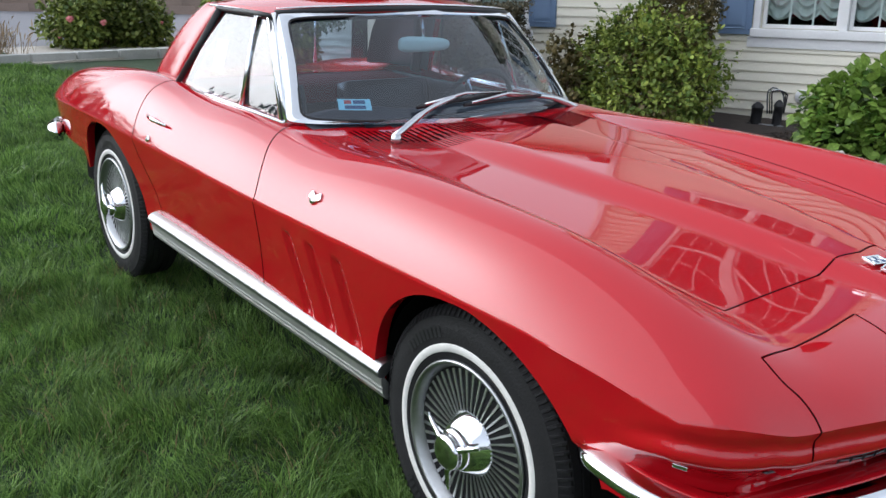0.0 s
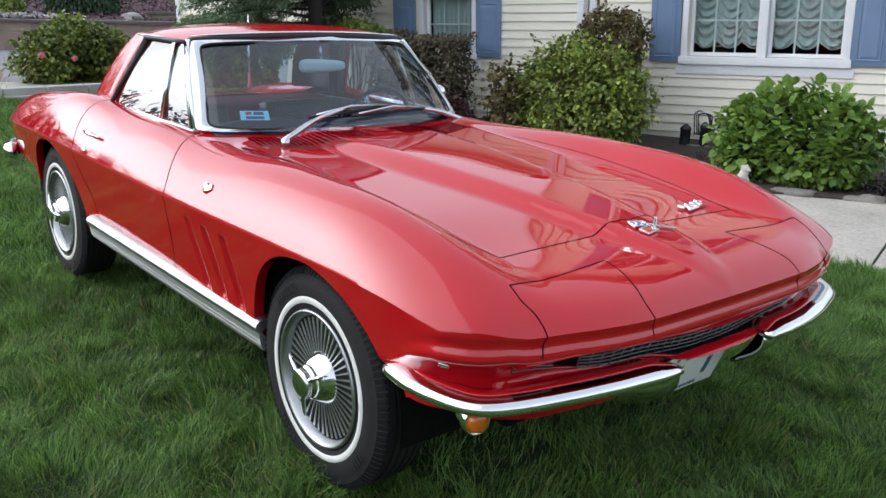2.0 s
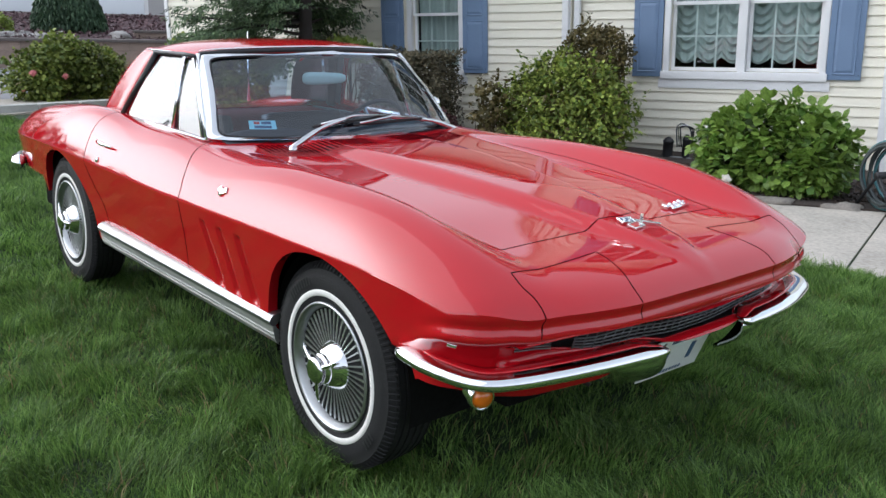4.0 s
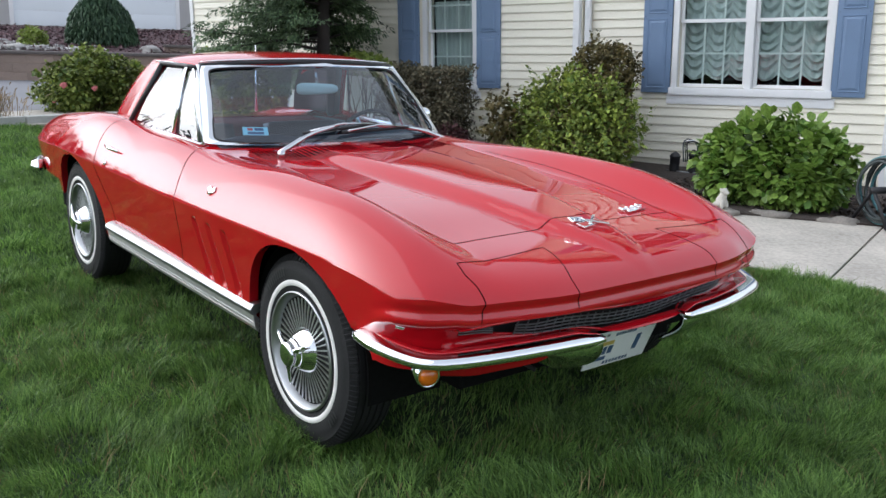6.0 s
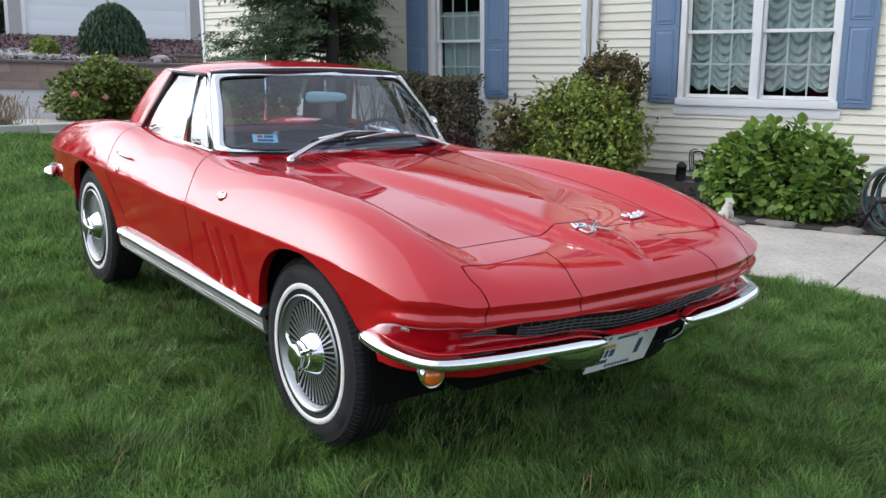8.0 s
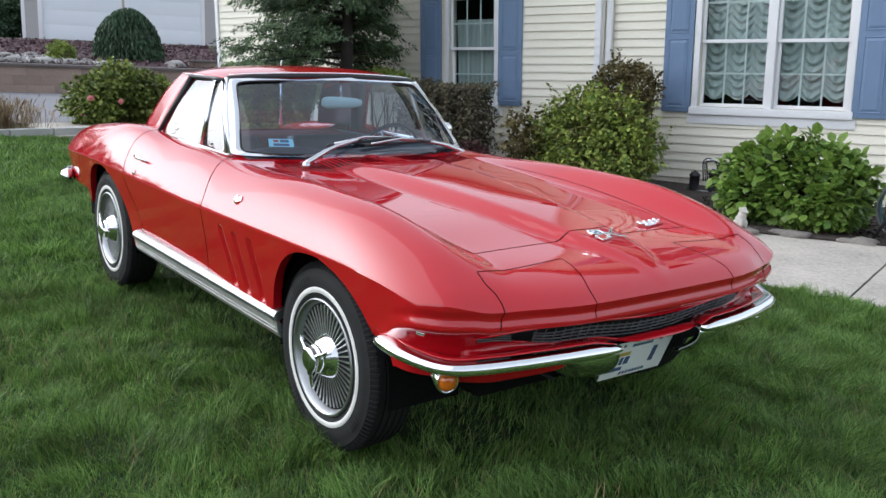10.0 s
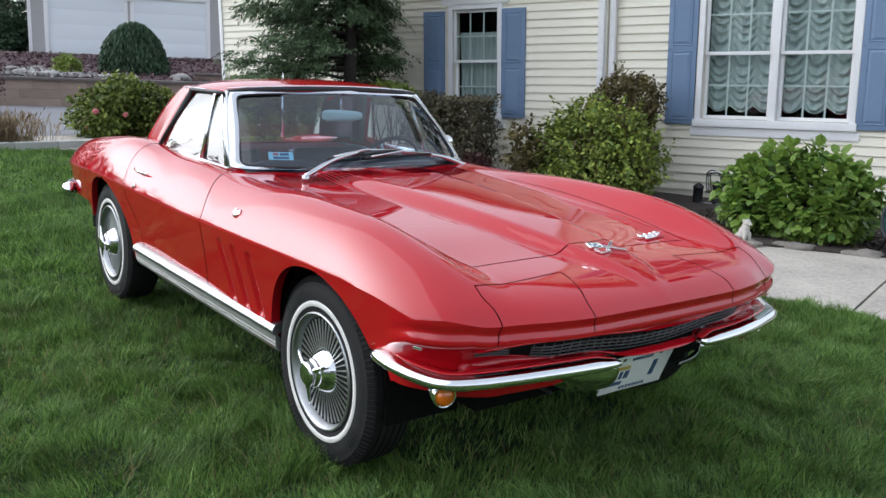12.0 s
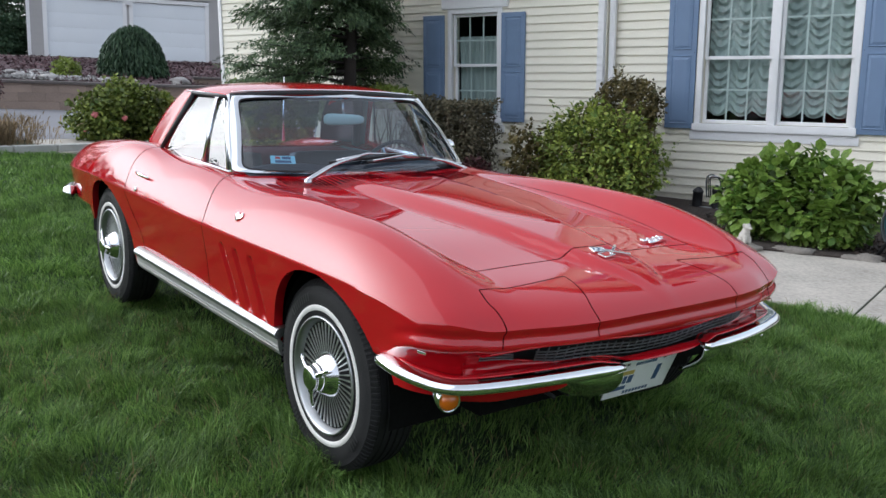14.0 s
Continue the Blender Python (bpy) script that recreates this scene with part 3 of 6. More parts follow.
tagged(bpy.data.objects["planting_bed"], "dark mulch planting bed along the house wall", "planting bed", kind="structure")


def rock(name, loc, size, seed, mat, parent=None, label=""):
    bm = bmesh.new()
    bmesh.ops.create_icosphere(bm, subdivisions=3, radius=.5)
    for v in bm.verts:
        n = noise.noise(v.co * 2.2 + Vector((seed * 7.3, 0, 0))) + .5 * noise.noise(v.co * 6.5 + Vector((0, seed * 3.1, 0)))
        f = .80 + .38 * n
        m = max(abs(v.co.x), abs(v.co.y), abs(v.co.z))
        v.co = (v.co * .55 + v.co / m * .5 * .45) * f * 1.15
        v.co = Vector((v.co.x * size[0], v.co.y * size[1], v.co.z * size[2]))
    ob = part(name, bm, mat, parent, label)
    ob.matrix_basis = Matrix.Translation(loc) @ pose(0, 0, 0, 0, 0, seed * 37 % 30 + 10)
    return ob


for k, (x, y, l) in enumerate(((-1.95, 4.47, .30), (-1.62, 4.70, .46), (-1.15, 4.98, .42), (-2.45, 4.25, .4), (-2.95, 4.10, .42))):
    ob = rock("edging_stone", (x, y, -.045), (l * .85, .17, .12), k + 1, STONE)
    ob.rotation_euler.z = radians(30)
    tagged(ob, "flat grey edging stone beside the walk", "stone", "edging stones")

# ---------- house ----------
HA = radians(22.8)
# the house stands plumb, the lawn and the car tilt a little against it
HOUSE = Matrix.Translation((-7.35 * math.sin(HA), 7.35 * math.cos(HA), 1.3)) @ Matrix.Rotation(radians(17.74), 4, "Z") @ Matrix.Rotation(radians(-1.91), 4, "Y") @ Matrix.Rotation(radians(1.49), 4, "X") @ Matrix.Translation((0, -7.35, -1.3))
FRONT, JOG = 7.42, 7.28
house = empty("house", HOUSE, "house clad in cream horizontal siding with blue shutters", "house")
PITCH, BASE_Z, TOP_Z, WING_Z = .1036, .092, 6.20, 3.25

# openings: u0, u1, z0, z1 in the wall
BIG = (-1.265, .375, .950, 2.60)
UPPER = (-1.265, .375, 3.70, 5.10)
SMALL = (-4.777, -4.028, .93, 2.33)


def course_profile(z, v):
    """A siding course leans out to its lower edge."""
    return [(v + .004, z + PITCH + .006), (v - .015, z + .004), (v - .015, z), (v + .004, z)]


def cut(u0, u1, z0, z1, holes):
    spans = [(u0, u1)]
    for a, b, c, d in holes:
        if z1 > c and z0 < d:
            spans = [s for p, q in spans for s in ((p, min(q, a)), (max(p, b), q)) if s[1] - s[0] > .01]
    return spans


def clad(u0, u1, v, holes, wall_name, top):
    """Backing wall with its openings, and siding courses on it."""
    bm = bmesh.new()
    zs = sorted({-.3, top, *[z for h in holes for z in h[2:]]})
    for z0, z1 in zip(zs, zs[1:]):
        for p, q in cut(u0, u1, z0 + .001, z1 - .001, holes):
            box(bm, p, q, v + .006, v + .16, z0, z1)
    part(wall_name, bm, SIDING, house, "", False)
    z = BASE_Z
    while z < top:
        for p, q in cut(u0, u1, z, z + PITCH, holes):
            pr = course_profile(z, v)
            vs = [(u, a, b) for u in (p, q) for a, b in pr]
            piece("siding_course", vs, [(0, 1, 5, 4), (1, 2, 6, 5), (2, 3, 7, 6), (3, 2, 1, 0), (4, 5, 6, 7)], SIDING, house, smooth=False)
        z += PITCH
    box_part("foundation", u0, u1, v + .02, v + .15, -.5, BASE_Z, FOUNDATION, house, "grey block foundation", .0)


clad(-9.60, -2.49, JOG, [SMALL], "wall", WING_Z)
clad(-2.49, 1.00, FRONT, [BIG, UPPER], "wall", TOP_Z)
# side wall round the far corner, roof, end post
box_part("wall", -9.58, -9.43, JOG + .17, JOG + 6, -.3, WING_Z, SIDING, house, "", 0)
box_part("wall", -2.49, -2.34, FRONT + .17, FRONT + 6, -.3, TOP_Z, SIDING, house, "", 0)
box_part("wall", .94, 1.0, FRONT + .17, FRONT + 6, -.3, TOP_Z, SIDING, house, "", 0)
box_part("corner_board", -9.64, -9.56, JOG - .025, JOG + .05, .02, WING_Z, TRIM, house, "white corner board")
box_part("corner_board", -2.565, -2.485, JOG - .025, JOG + .05, .02, WING_Z, TRIM, house, "white corner board")
box_part("jog_return", -2.487, -2.470, JOG + .05, FRONT - .002, .02, WING_Z, SIDING, house)
box_part("end_post", 1.005, 1.13, FRONT - .06, FRONT + .06, -.1, TOP_Z, TRIM, house, "white end post")
bm = bmesh.new()
vs = [(-2.8, JOG - .30, 6.1), (1.6, JOG - .30, 6.1), (1.6, JOG + 3.5, 7.6), (-2.8, JOG + 3.5, 7.6)]
ROOFING = plain("dark_roof_shingle", (.08, .075, .07), .9, 0, 0, .2, 2.0, 40.0, .4)
vv = [bm.verts.new(p) for p in vs] + [bm.verts.new((p[0], p[1], p[2] + .12)) for p in vs]
for q in ((0, 1, 2, 3), (7, 6, 5, 4), (0, 4, 5, 1), (1, 5, 6, 2), (2, 6, 7, 3), (3, 7, 4, 0)):
    bm.faces.new([vv[i] for i in q])
part("roof", bm, ROOFING, house, "dark shingled roof", False)
box_part("soffit", -2.75, 1.55, JOG - .29, JOG + .3, 6.06, 6.095, TRIM, house, "white soffit", 0)
# low roof over the one-storey wing, with its soffit and gutter
vs = [(-9.9, JOG - .32, WING_Z), (-2.50, JOG - .32, WING_Z), (-2.50, JOG + 3.6, WING_Z + .9), (-9.9, JOG + 3.6, WING_Z + .9)]
bm = bmesh.new()
vv = [bm.verts.new(p) for p in vs] + [bm.verts.new((p[0], p[1], p[2] + .10)) for p in vs]
for q in ((0, 1, 2, 3), (7, 6, 5, 4), (0, 4, 5, 1), (1, 5, 6, 2), (2, 6, 7, 3), (3, 7, 4, 0)):
    bm.faces.new([vv[i] for i in q])
part("wing_roof", bm, ROOFING, house, "shingled roof of the low wing", False)
box_part("soffit", -9.85, -2.56, JOG - .30, JOG + .02, WING_Z - .05, WING_Z - .012, TRIM, house, "white soffit", 0)
box_part("gutter", -9.9, -2.56, JOG - .43, JOG - .325, WING_Z - .02, WING_Z + .09, TRIM, house, "white gutter", .02)
# downspout
v, f = [], []
for z in np.linspace(-.02, 6.05, 18):
    for k, (a, b) in enumerate(((-.036, -.028), (-.018, -.034), (0, -.028), (.018, -.034), (.036, -.028), (.036, .022), (-.036, .022))):
        v.append((-2.405 + a, FRONT - .065 + b, z))
piece("downspout", v, grid_faces(18, 7, True), TRIM, house, "white ribbed metal downspout", False)


def shutter(u0, u1, z0, z1, v, split):
    sh = box_part("shutter", u0, u1, v - .045, v - .012, z0, z1, BLUE, house, "slate blue raised-panel shutter", .004)
    w = .055
    for a, b in ((z0 + w, split - w * .6), (split + w * .6, z1 - w)):
        vs = []
        for d, o in ((0, -.0430), (.006, -.0525), (.016, -.0455), (.045, -.0545)):
            vs += [(u0 + w + d, v + o, a + d), (u1 - w - d, v + o, a + d), (u1 - w - d, v + o, b - d), (u0 + w + d, v + o, b - d)]
        # recessed border round a raised field
        vs = [(x, y - .0025, z) for x, y, z in vs]
        piece("raised_panel", vs, grid_faces(4, 4, True) + [(12, 13, 14, 15)], BLUE, sh, smooth=False)
    for u in (u0 + .022, u1 - .022):
        for z in (z0 + .05, split, z1 - .05):
            bm = bmesh.new()
            bmesh.ops.create_cone(bm, segments=8, radius1=.007, radius2=.005, depth=.006, cap_ends=True, matrix=Matrix.Translation((u, v - .047, z)) @ pose(0, 0, 0, 90, 0, 0))
            part("screw", bm, INK_BLUE, sh)
    return sh


INK_BLUE = plain("dark_blue_screw", (.04, .06, .10), .5)


def sash(parent, u0, u1, z0, z1, v, cols, rows):
    """A sash: stiles and rails, glazing bars, a pane behind."""
    w = .038
    fr = empty("sash", pose(0, 0, 0), "", "")
    fr.parent = parent
    for a, b, c, d in ((u0, u0 + w, z0, z1), (u1 - w, u1, z0, z1), (u0 + w, u1 - w, z0, z0 + w), (u0 + w, u1 - w, z1 - w, z1)):
        box_part("sash_rail", a, b, v, v + .035, c, d, TRIM, fr, "", .003)
    gu0, gu1, gz0, gz1 = u0 + w, u1 - w, z0 + w, z1 - w
    for k in range(1, cols):
        u = gu0 + (gu1 - gu0) * k / cols
        box_part("glazing_bar", u - .009, u + .009, v + .014, v + .026, gz0, gz1, PALEBAR, fr, "", .0)
    for k in range(1, rows):
        z = gz0 + (gz1 - gz0) * k / rows
        box_part("glazing_bar", gu0, gu1, v + .0125, v + .0275, z - .009, z + .009, PALEBAR, fr, "", .0)
    pn = piece("pane", [(gu0, v + .010, gz0), (gu1, v + .010, gz0), (gu1, v + .010, gz1), (gu0, v + .010, gz1)], [(0, 1, 2, 3)], PANE, fr, "", False)
    pn.visible_shadow = False


PALEBAR = plain("pale_glazing_bar", (.62, .70, .68), .5, 0, 0, .05)


def curtain(name, u0, u1, z0, z1, v, swags, folds, parent, label):
    """Gathered cloth: upright folds, or festoons whose scalloped tiers droop between the cords."""
    if not folds:
        NU, NV = 90, 24
        vs = [(u0 + (u1 - u0) * i / NU, v + .022 * math.sin(2 * math.pi * i / NU * 9 + .8 * math.sin(4 * j / NV)), z0 + (z1 - z0) * j / NV) for i in range(NU + 1) for j in range(NV + 1)]
        return piece(name, vs, grid_faces(NU + 1, NV + 1), LACE, parent, label)
    NU, NV, H, vs = 16 * swags, 14 * folds, (z1 - z0) / folds, []
    for i in range(NU + 1):
        k = (i / NU * swags) % 1.0
        d = math.sin(math.pi * k)
        for j in range(NV + 1):
            foot = z0 + .07 * (1 - d)
            z = foot + (z1 - foot) * j / NV
            q = ((z - z0) / H + 1.15 * d + .25 * math.sin(z * 9 + 2 * i // (16 * 2))) % 1.0
            wave = q / .3 if q < .3 else ((1 - q) / .7) ** 1.5
            vs.append((u0 + (u1 - u0) * i / NU, v + .05 - .062 * wave * (.15 + .85 * d) - .012 * math.cos(6 * math.pi * k), z))
    return piece(name, vs, grid_faces(NU + 1, NV + 1), LACE, parent, label)


def window_unit(name, hole, v, units, mid_z, rows_up, rows_lo, label):
    u0, u1, z0, z1 = hole
    w = tagged(new(name), label, "window", kind="structure")
    w.matrix_world = HOUSE
    c = .065
    box_part("casing", u0 - c, u0, v - .035, v + .03, z0 - .02, z1 + c, TRIM, w, "white casing")
    box_part("casing", u1, u1 + c, v - .035, v + .03, z0 - .02, z1 + c, TRIM, w, "white casing")
    box_part("casing", u0, u1, v - .035, v + .03, z1, z1 + c, TRIM, w, "white casing")
    box_part("window_sill", u0 - c - .02, u1 + c + .02, v - .06, v + .05, z0 - .085, z0, TRIM, w, "white sill", .006)
    box_part("sill_apron", u0 - c - .05, u1 + c + .05, v - .028, v + .02, z0 - .192, z0 - .087, TRIM, w, "white apron board")
    n = units
    span = (u1 - u0 - (n - 1) * .075) / n
    for k in range(n):
        a = u0 + k * (span + .075)
        if k:
            box_part("mullion", a - .075, a, v - .02, v + .10, z0, z1, TRIM, w, "white mullion")
        sash(w, a + .004, a + span - .004, mid_z - .02, z1 - .004, v + .018, 3, rows_up)
        sash(w, a + .004, a + span - .004, z0 + .004, mid_z + .018, v + .058, 3, rows_lo)
    # room behind, its lack of light put into near-black sides
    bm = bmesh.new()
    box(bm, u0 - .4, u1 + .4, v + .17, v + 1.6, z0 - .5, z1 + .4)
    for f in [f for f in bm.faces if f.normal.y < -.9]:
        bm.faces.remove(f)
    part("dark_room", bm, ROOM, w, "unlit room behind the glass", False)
    return w, span


w1, span = window_unit("window_1", BIG, FRONT, 2, 1.708, 2, 2, "white double window with swagged lace curtains")
for k in range(2):
    a = BIG[0] + k * (span + .075)
    curtain("lace_curtain", max(a - .034, BIG[0] + .006), min(a + span + .034, BIG[1] - .006), 1.03, 2.56, FRONT + .15, 3, 14, w1, "pale lace curtain in drooping swags")
w2, span = window_unit("window_2", SMALL, JOG, 1, 1.641, 2, 2, "white sash window with a half curtain")
curtain("half_curtain", SMALL[0] + .03, SMALL[1] - .03, .95, 2.03, JOG + .145, 3, 0, w2, "pale gathered half curtain")
box_part("window_head", SMALL[0] - .16, SMALL[1] + .16, JOG - .05, JOG + .02, SMALL[3] + .066, SMALL[3] + .20, TRIM, w2, "white window head board", .006)
shutter(-5.26, -4.905, .89, 2.32, JOG, 1.585)
shutter(-3.96, -3.60, .89, 2.32, JOG, 1.585)
window_unit("window_3", UPPER, FRONT, 2, 4.38, 2, 2, "white double window on the upper floor")
shutter(-1.695, -1.345, 3.64, 5.16, FRONT, 4.38)
shutter(.445, .785, 3.64, 5.16, FRONT, 4.38)
shutter(-1.695, -1.345, .885, 2.66, FRONT, 1.77)
shutter(.445, .785, .885, 2.66, FRONT, 1.77)


# ---- windscreen, hardtop, side glass ----
def screen_point(u, v, out=0.0):
    """A point of the windscreen: u from one pillar to the other, v from the cowl to the header."""
    w = 1 - abs(u) ** 2.6
    b = Vector((-1.165 + .195 * w, .648 * u, .900 - .012 * w))
    t = Vector((-1.445 + .115 * w, .535 * u, 1.224 + .022 * (1 - u * u)))
    p = b.lerp(t, v) + Vector((.018, 0, .010)) * math.sin(math.pi * v)
    return p + Vector((.75, .25 * u, .6)) * out


def screen_band(u0, u1, v0, v1, out, nu=24, nv=12):
    return [screen_point(u0 + (u1 - u0) * i / nu, v0 + (v1 - v0) * j / nv, out) for i in range(nu + 1) for j in range(nv + 1)], grid_faces(nu + 1, nv + 1)


def rounded_frame():
    """The bright surround: everything between the outer edge and a rounded opening, with an inner return."""
    outer, inner = [], []
    N = 96
    for k in range(N):
        a = 2 * math.pi * k / N
        c, s_ = math.cos(a), math.sin(a)
        e = 0.16
        f = lambda q, e: math.copysign(abs(q) ** e, q)
        outer.append((f(c, .02 + e * .2), .5 + .5 * f(s_, .02 + e * .2)))
        inner.append((.942 * f(c, e * .62), .495 + .460 * f(s_, e * .62)))
    vs, fs = [], []
    for lst, o in ((outer, -.012), (outer, .006), ([(a[0] * .35 + b[0] * .65, a[1] * .35 + b[1] * .65) for a, b in zip(outer, inner)], .010), (inner, .004), (inner, -.010)):
        vs += [screen_point(min(max(u, -1), 1), min(max(v, 0), 1), o) for u, v in lst]
    return vs, grid_faces(5, N, True)


v, f = rounded_frame()
sharp(piece("windscreen_frame", v, f, CHROME, car, "bright polished windscreen surround"), 40)
v, f = screen_band(-.965, .965, .02, .975, -.004, 32, 14)
outward(piece("windscreen", v, f, CARGLASS, car, "clear curved windscreen glass")).visible_shadow = False
loop = [screen_point(.940 * math.copysign(abs(math.cos(a)) ** .10, math.cos(a)), .495 + .457 * math.copysign(abs(math.sin(a)) ** .10, math.sin(a)), .0025) for a in np.linspace(0, 2 * math.pi, 120)]
v, f = tube(loop, .005, 6)
piece("windscreen_seal", v, f, BLACK, car, "black rubber seal")
# header seal between screen and hardtop
v, f = tube([screen_point(u, 1.0, -.004) + Vector((-.004, 0, .008)) for u in np.linspace(-1, 1, 40)], .010, 8)
piece("header_seal", v, f, BLACK, car, "black rubber header seal")


def roof_half(x):
    """Half width of the hardtop's crown."""
    return float(ease([-2.26, -2.22, -2.12, -1.95, -1.45, -1.40], [.40, .465, .508, .530, .548, .548])(x))


def hardtop():
    vs, NU = [], 40
    X = [0, .004, .02, .05] + list(np.linspace(.1, .88, 22)) + [.93, .97, .99, 1.0]
    for t in X:
        for i in range(NU + 1):
            u = -1 + 2 * i / NU
            w = 1 - abs(u) ** 2.6
            xf = -1.452 + .118 * w
            xr = -2.145 + .05 * abs(u) ** 3
            x = xf + (xr - xf) * t
            zc = float(ease([0, .05, .35, .65, .9, 1.0], [.012, .020, .038, .036, .006, -.034])(t))
            z = 1.240 + .012 * math.sin(math.pi * min(t, .8)) + zc * 1.0 * (1 - abs(u) ** 2.4) - .026 * abs(u) ** 9
            if t < .004:
                z -= .014
            vs.append((x, u * roof_half(x), z))
    return vs, [q[::-1] for q in grid_faces(len(X), NU + 1)]


def rear_shell():
    """Rear pillars and rear deck of the hardtop, with an opening for the rear window."""
    vs, fs, H = [], [], 16
    prof = []
    for i in range(H + 1):
        h = i / H
        z = .922 + (1.233 - .922) * h
        ys = .628 - .098 * h
        xf = -2.076 + .205 * h ** 1.05
        xr = -2.50 + .245 * h ** 1.15 + .11 * h ** 5
        row = [(xf, ys), (xf + (xr + .13 - xf) * .5, ys + .004), (xr + .13, ys - .004)]
        for a in np.linspace(0, math.pi / 2, 8)[1:]:
            row.append((xr + .13 - .13 * math.sin(a), ys - .004 - .12 * (1 - math.cos(a))))
        row += [(xr, ys - .17 - (ys - .17) * q) for q in (.1, .3, .6, 1.0)]
        prof.append([(x, y, z) for x, y in row])
    n = len(prof[0])
    for row in prof:
        vs += [(x, -y, z) for x, y, z in row] + [(x, y, z) for x, y, z in row[::-1][1:]]
    m = 2 * n - 1
    for i, j in itertools.product(range(H), range(m - 1)):
        hole = i < H - 2 and n - 6 <= j < n + 4
        if not hole:
            fs.append((i * m + j, i * m + j + 1, (i + 1) * m + j + 1, (i + 1) * m + j))
    return vs, fs


v, f = hardtop()
bm = bmesh.new()
vv = [bm.verts.new(p) for p in v]
for q in f:
    bm.faces.new([vv[i] for i in q])
roof = outward(part("hardtop_roof", bm, RED, car, "red removable hardtop roof"))
mod = roof.modifiers.new("thickness", "SOLIDIFY")
mod.thickness, mod.offset = .012, -1
HL = [(x - .006, y * .965, z - .024) for x, y, z in v]
piece("headliner", HL, f, VINYL, car, "dark blue-black headliner")
v, f = rear_shell()
bm = bmesh.new()
vv = [bm.verts.new(p) for p in v]
for q in f:
    bm.faces.new([vv[i] for i in q])
shell = outward(part("hardtop_rear", bm, RED, car, "red rear pillars of the hardtop"))
mod = shell.modifiers.new("thickness", "SOLIDIFY")
mod.thickness, mod.offset = .014, -1
piece("pillar_lining", [(-2.0 + (x + 2.0) * .94, y * .95, z) for x, y, z in v], f, VINYL, car, "dark inner lining of the rear pillars")
outward(piece("rear_window", [(-2.484, -.48, .922), (-2.484, .48, .922), (-2.285, .40, 1.20), (-2.285, -.40, 1.20)], [(0, 1, 2, 3)], CARGLASS, car, "clear rear window")).visible_shadow = False
v, f = tube([(-3.05, .53, .86), (-3.05, .53, 1.02), (-3.04, .53, 1.30)], [.012, .004, .003], 6)
piece("aerial", v, f, CHROME, car, "thin chrome aerial on the rear fender")
# bright drip strip along the roof's sides and front
for sg in (-1, 1):
    pts = [(x, sg * (roof_half(x) + .004), 1.220 + .008 * math.sin((x + 2.2) / .8 * math.pi)) for x in np.linspace(-1.455, -2.05, 16)]
    v, f = tube(pts, [.002, .004] + [.005] * 12 + [.004, .001], 6)
    piece("drip_rail", v, f, CHROME, car, "thin bright drip rail")
v, f = tube([screen_point(u, 1.0, -.002) + Vector((-.010, 0, .021)) for u in np.linspace(-.985, .985, 40)], [.001, .0025, .004] + [.005] * 34 + [.004, .0025, .001], 6)
piece("header_strip", v, f, CHROME, car, "thin bright header strip")


def bar(name, pts, r, mat, label="", parent=None, flat=1.0, sides=8):
    v, f = tube(pts, r, sides, flat)
    return piece(name, v, f, mat, parent or car, label)


for sg in (-1, 1):
    lo = lambda x: Vector((x, sg * (.652 - .010 * (x + 1.2)), .905 - .018 * (x + 1.2)))
    a0, a1 = lo(-1.192), lo(-2.075)
    t0, t1, d0, d1 = Vector((-1.462, sg * .552, 1.214)), Vector((-1.915, sg * .540, 1.214)), lo(-1.485), Vector((-1.545, sg * .556, 1.216))
    inn = Vector((0, -sg * .010, 0))
    pane = lambda p, q, r, w: [p.lerp(q, i / 8).lerp(w.lerp(r, i / 8), j / 8) + inn * (1 - .8 * math.sin(math.pi * j / 8)) for i in range(9) for j in range(9)]
    outward(piece("vent_window", pane(a0, d0, d1, t0), grid_faces(9, 9), SIDEGLASS, car, "clear quarter vent window")).visible_shadow = False
    outward(piece("door_window", pane(d0, a1, t1, d1), grid_faces(9, 9), SIDEGLASS, car, "raised clear door window")).visible_shadow = False
    bar("vent_divider", [d0, d1], .009, CHROME, "bright vent window divider")
    bar("vent_frame", [a0, t0, d1], .008, CHROME, "bright vent window frame")
    bar("belt_strip", [a0 + Vector((.02, 0, -.006)), lo(-1.7) + Vector((0, 0, -.006)), a1 + Vector((0, 0, -.006))], .008, CHROME, "bright strip under the window")
    bar("window_seal", [a1 + Vector((.022, 0, .004)), t1 + Vector((.022, sg * .004, 0))], .013, BLACK, "black rear window seal", flat=.45)
    bar("top_seal", [t1 + Vector((0, 0, .006)), d1 + Vector((0, 0, .006)), t0 + Vector((.02, 0, .004))], .010, BLACK, "black seal above the door window")
    bar("pillar_seal", [a0 + Vector((.012, sg * .002, 0)), t0 + Vector((.010, sg * .002, 0))], .0035, BLACK, "black pillar seal")
    bar("windscreen_post", [Vector((-1.176, sg * .640, .890)), Vector((-1.31, sg * .596, 1.06)), Vector((-1.447, sg * .538, 1.222))], .016, CHROME, "polished post beside the windscreen")
    # inner trim of the pillar
    bar("inner_pillar", [Vector((-2.17, sg * .60, .92)), Vector((-2.0, sg * .50, 1.20))], .03, VINYL, "black inner pillar trim")

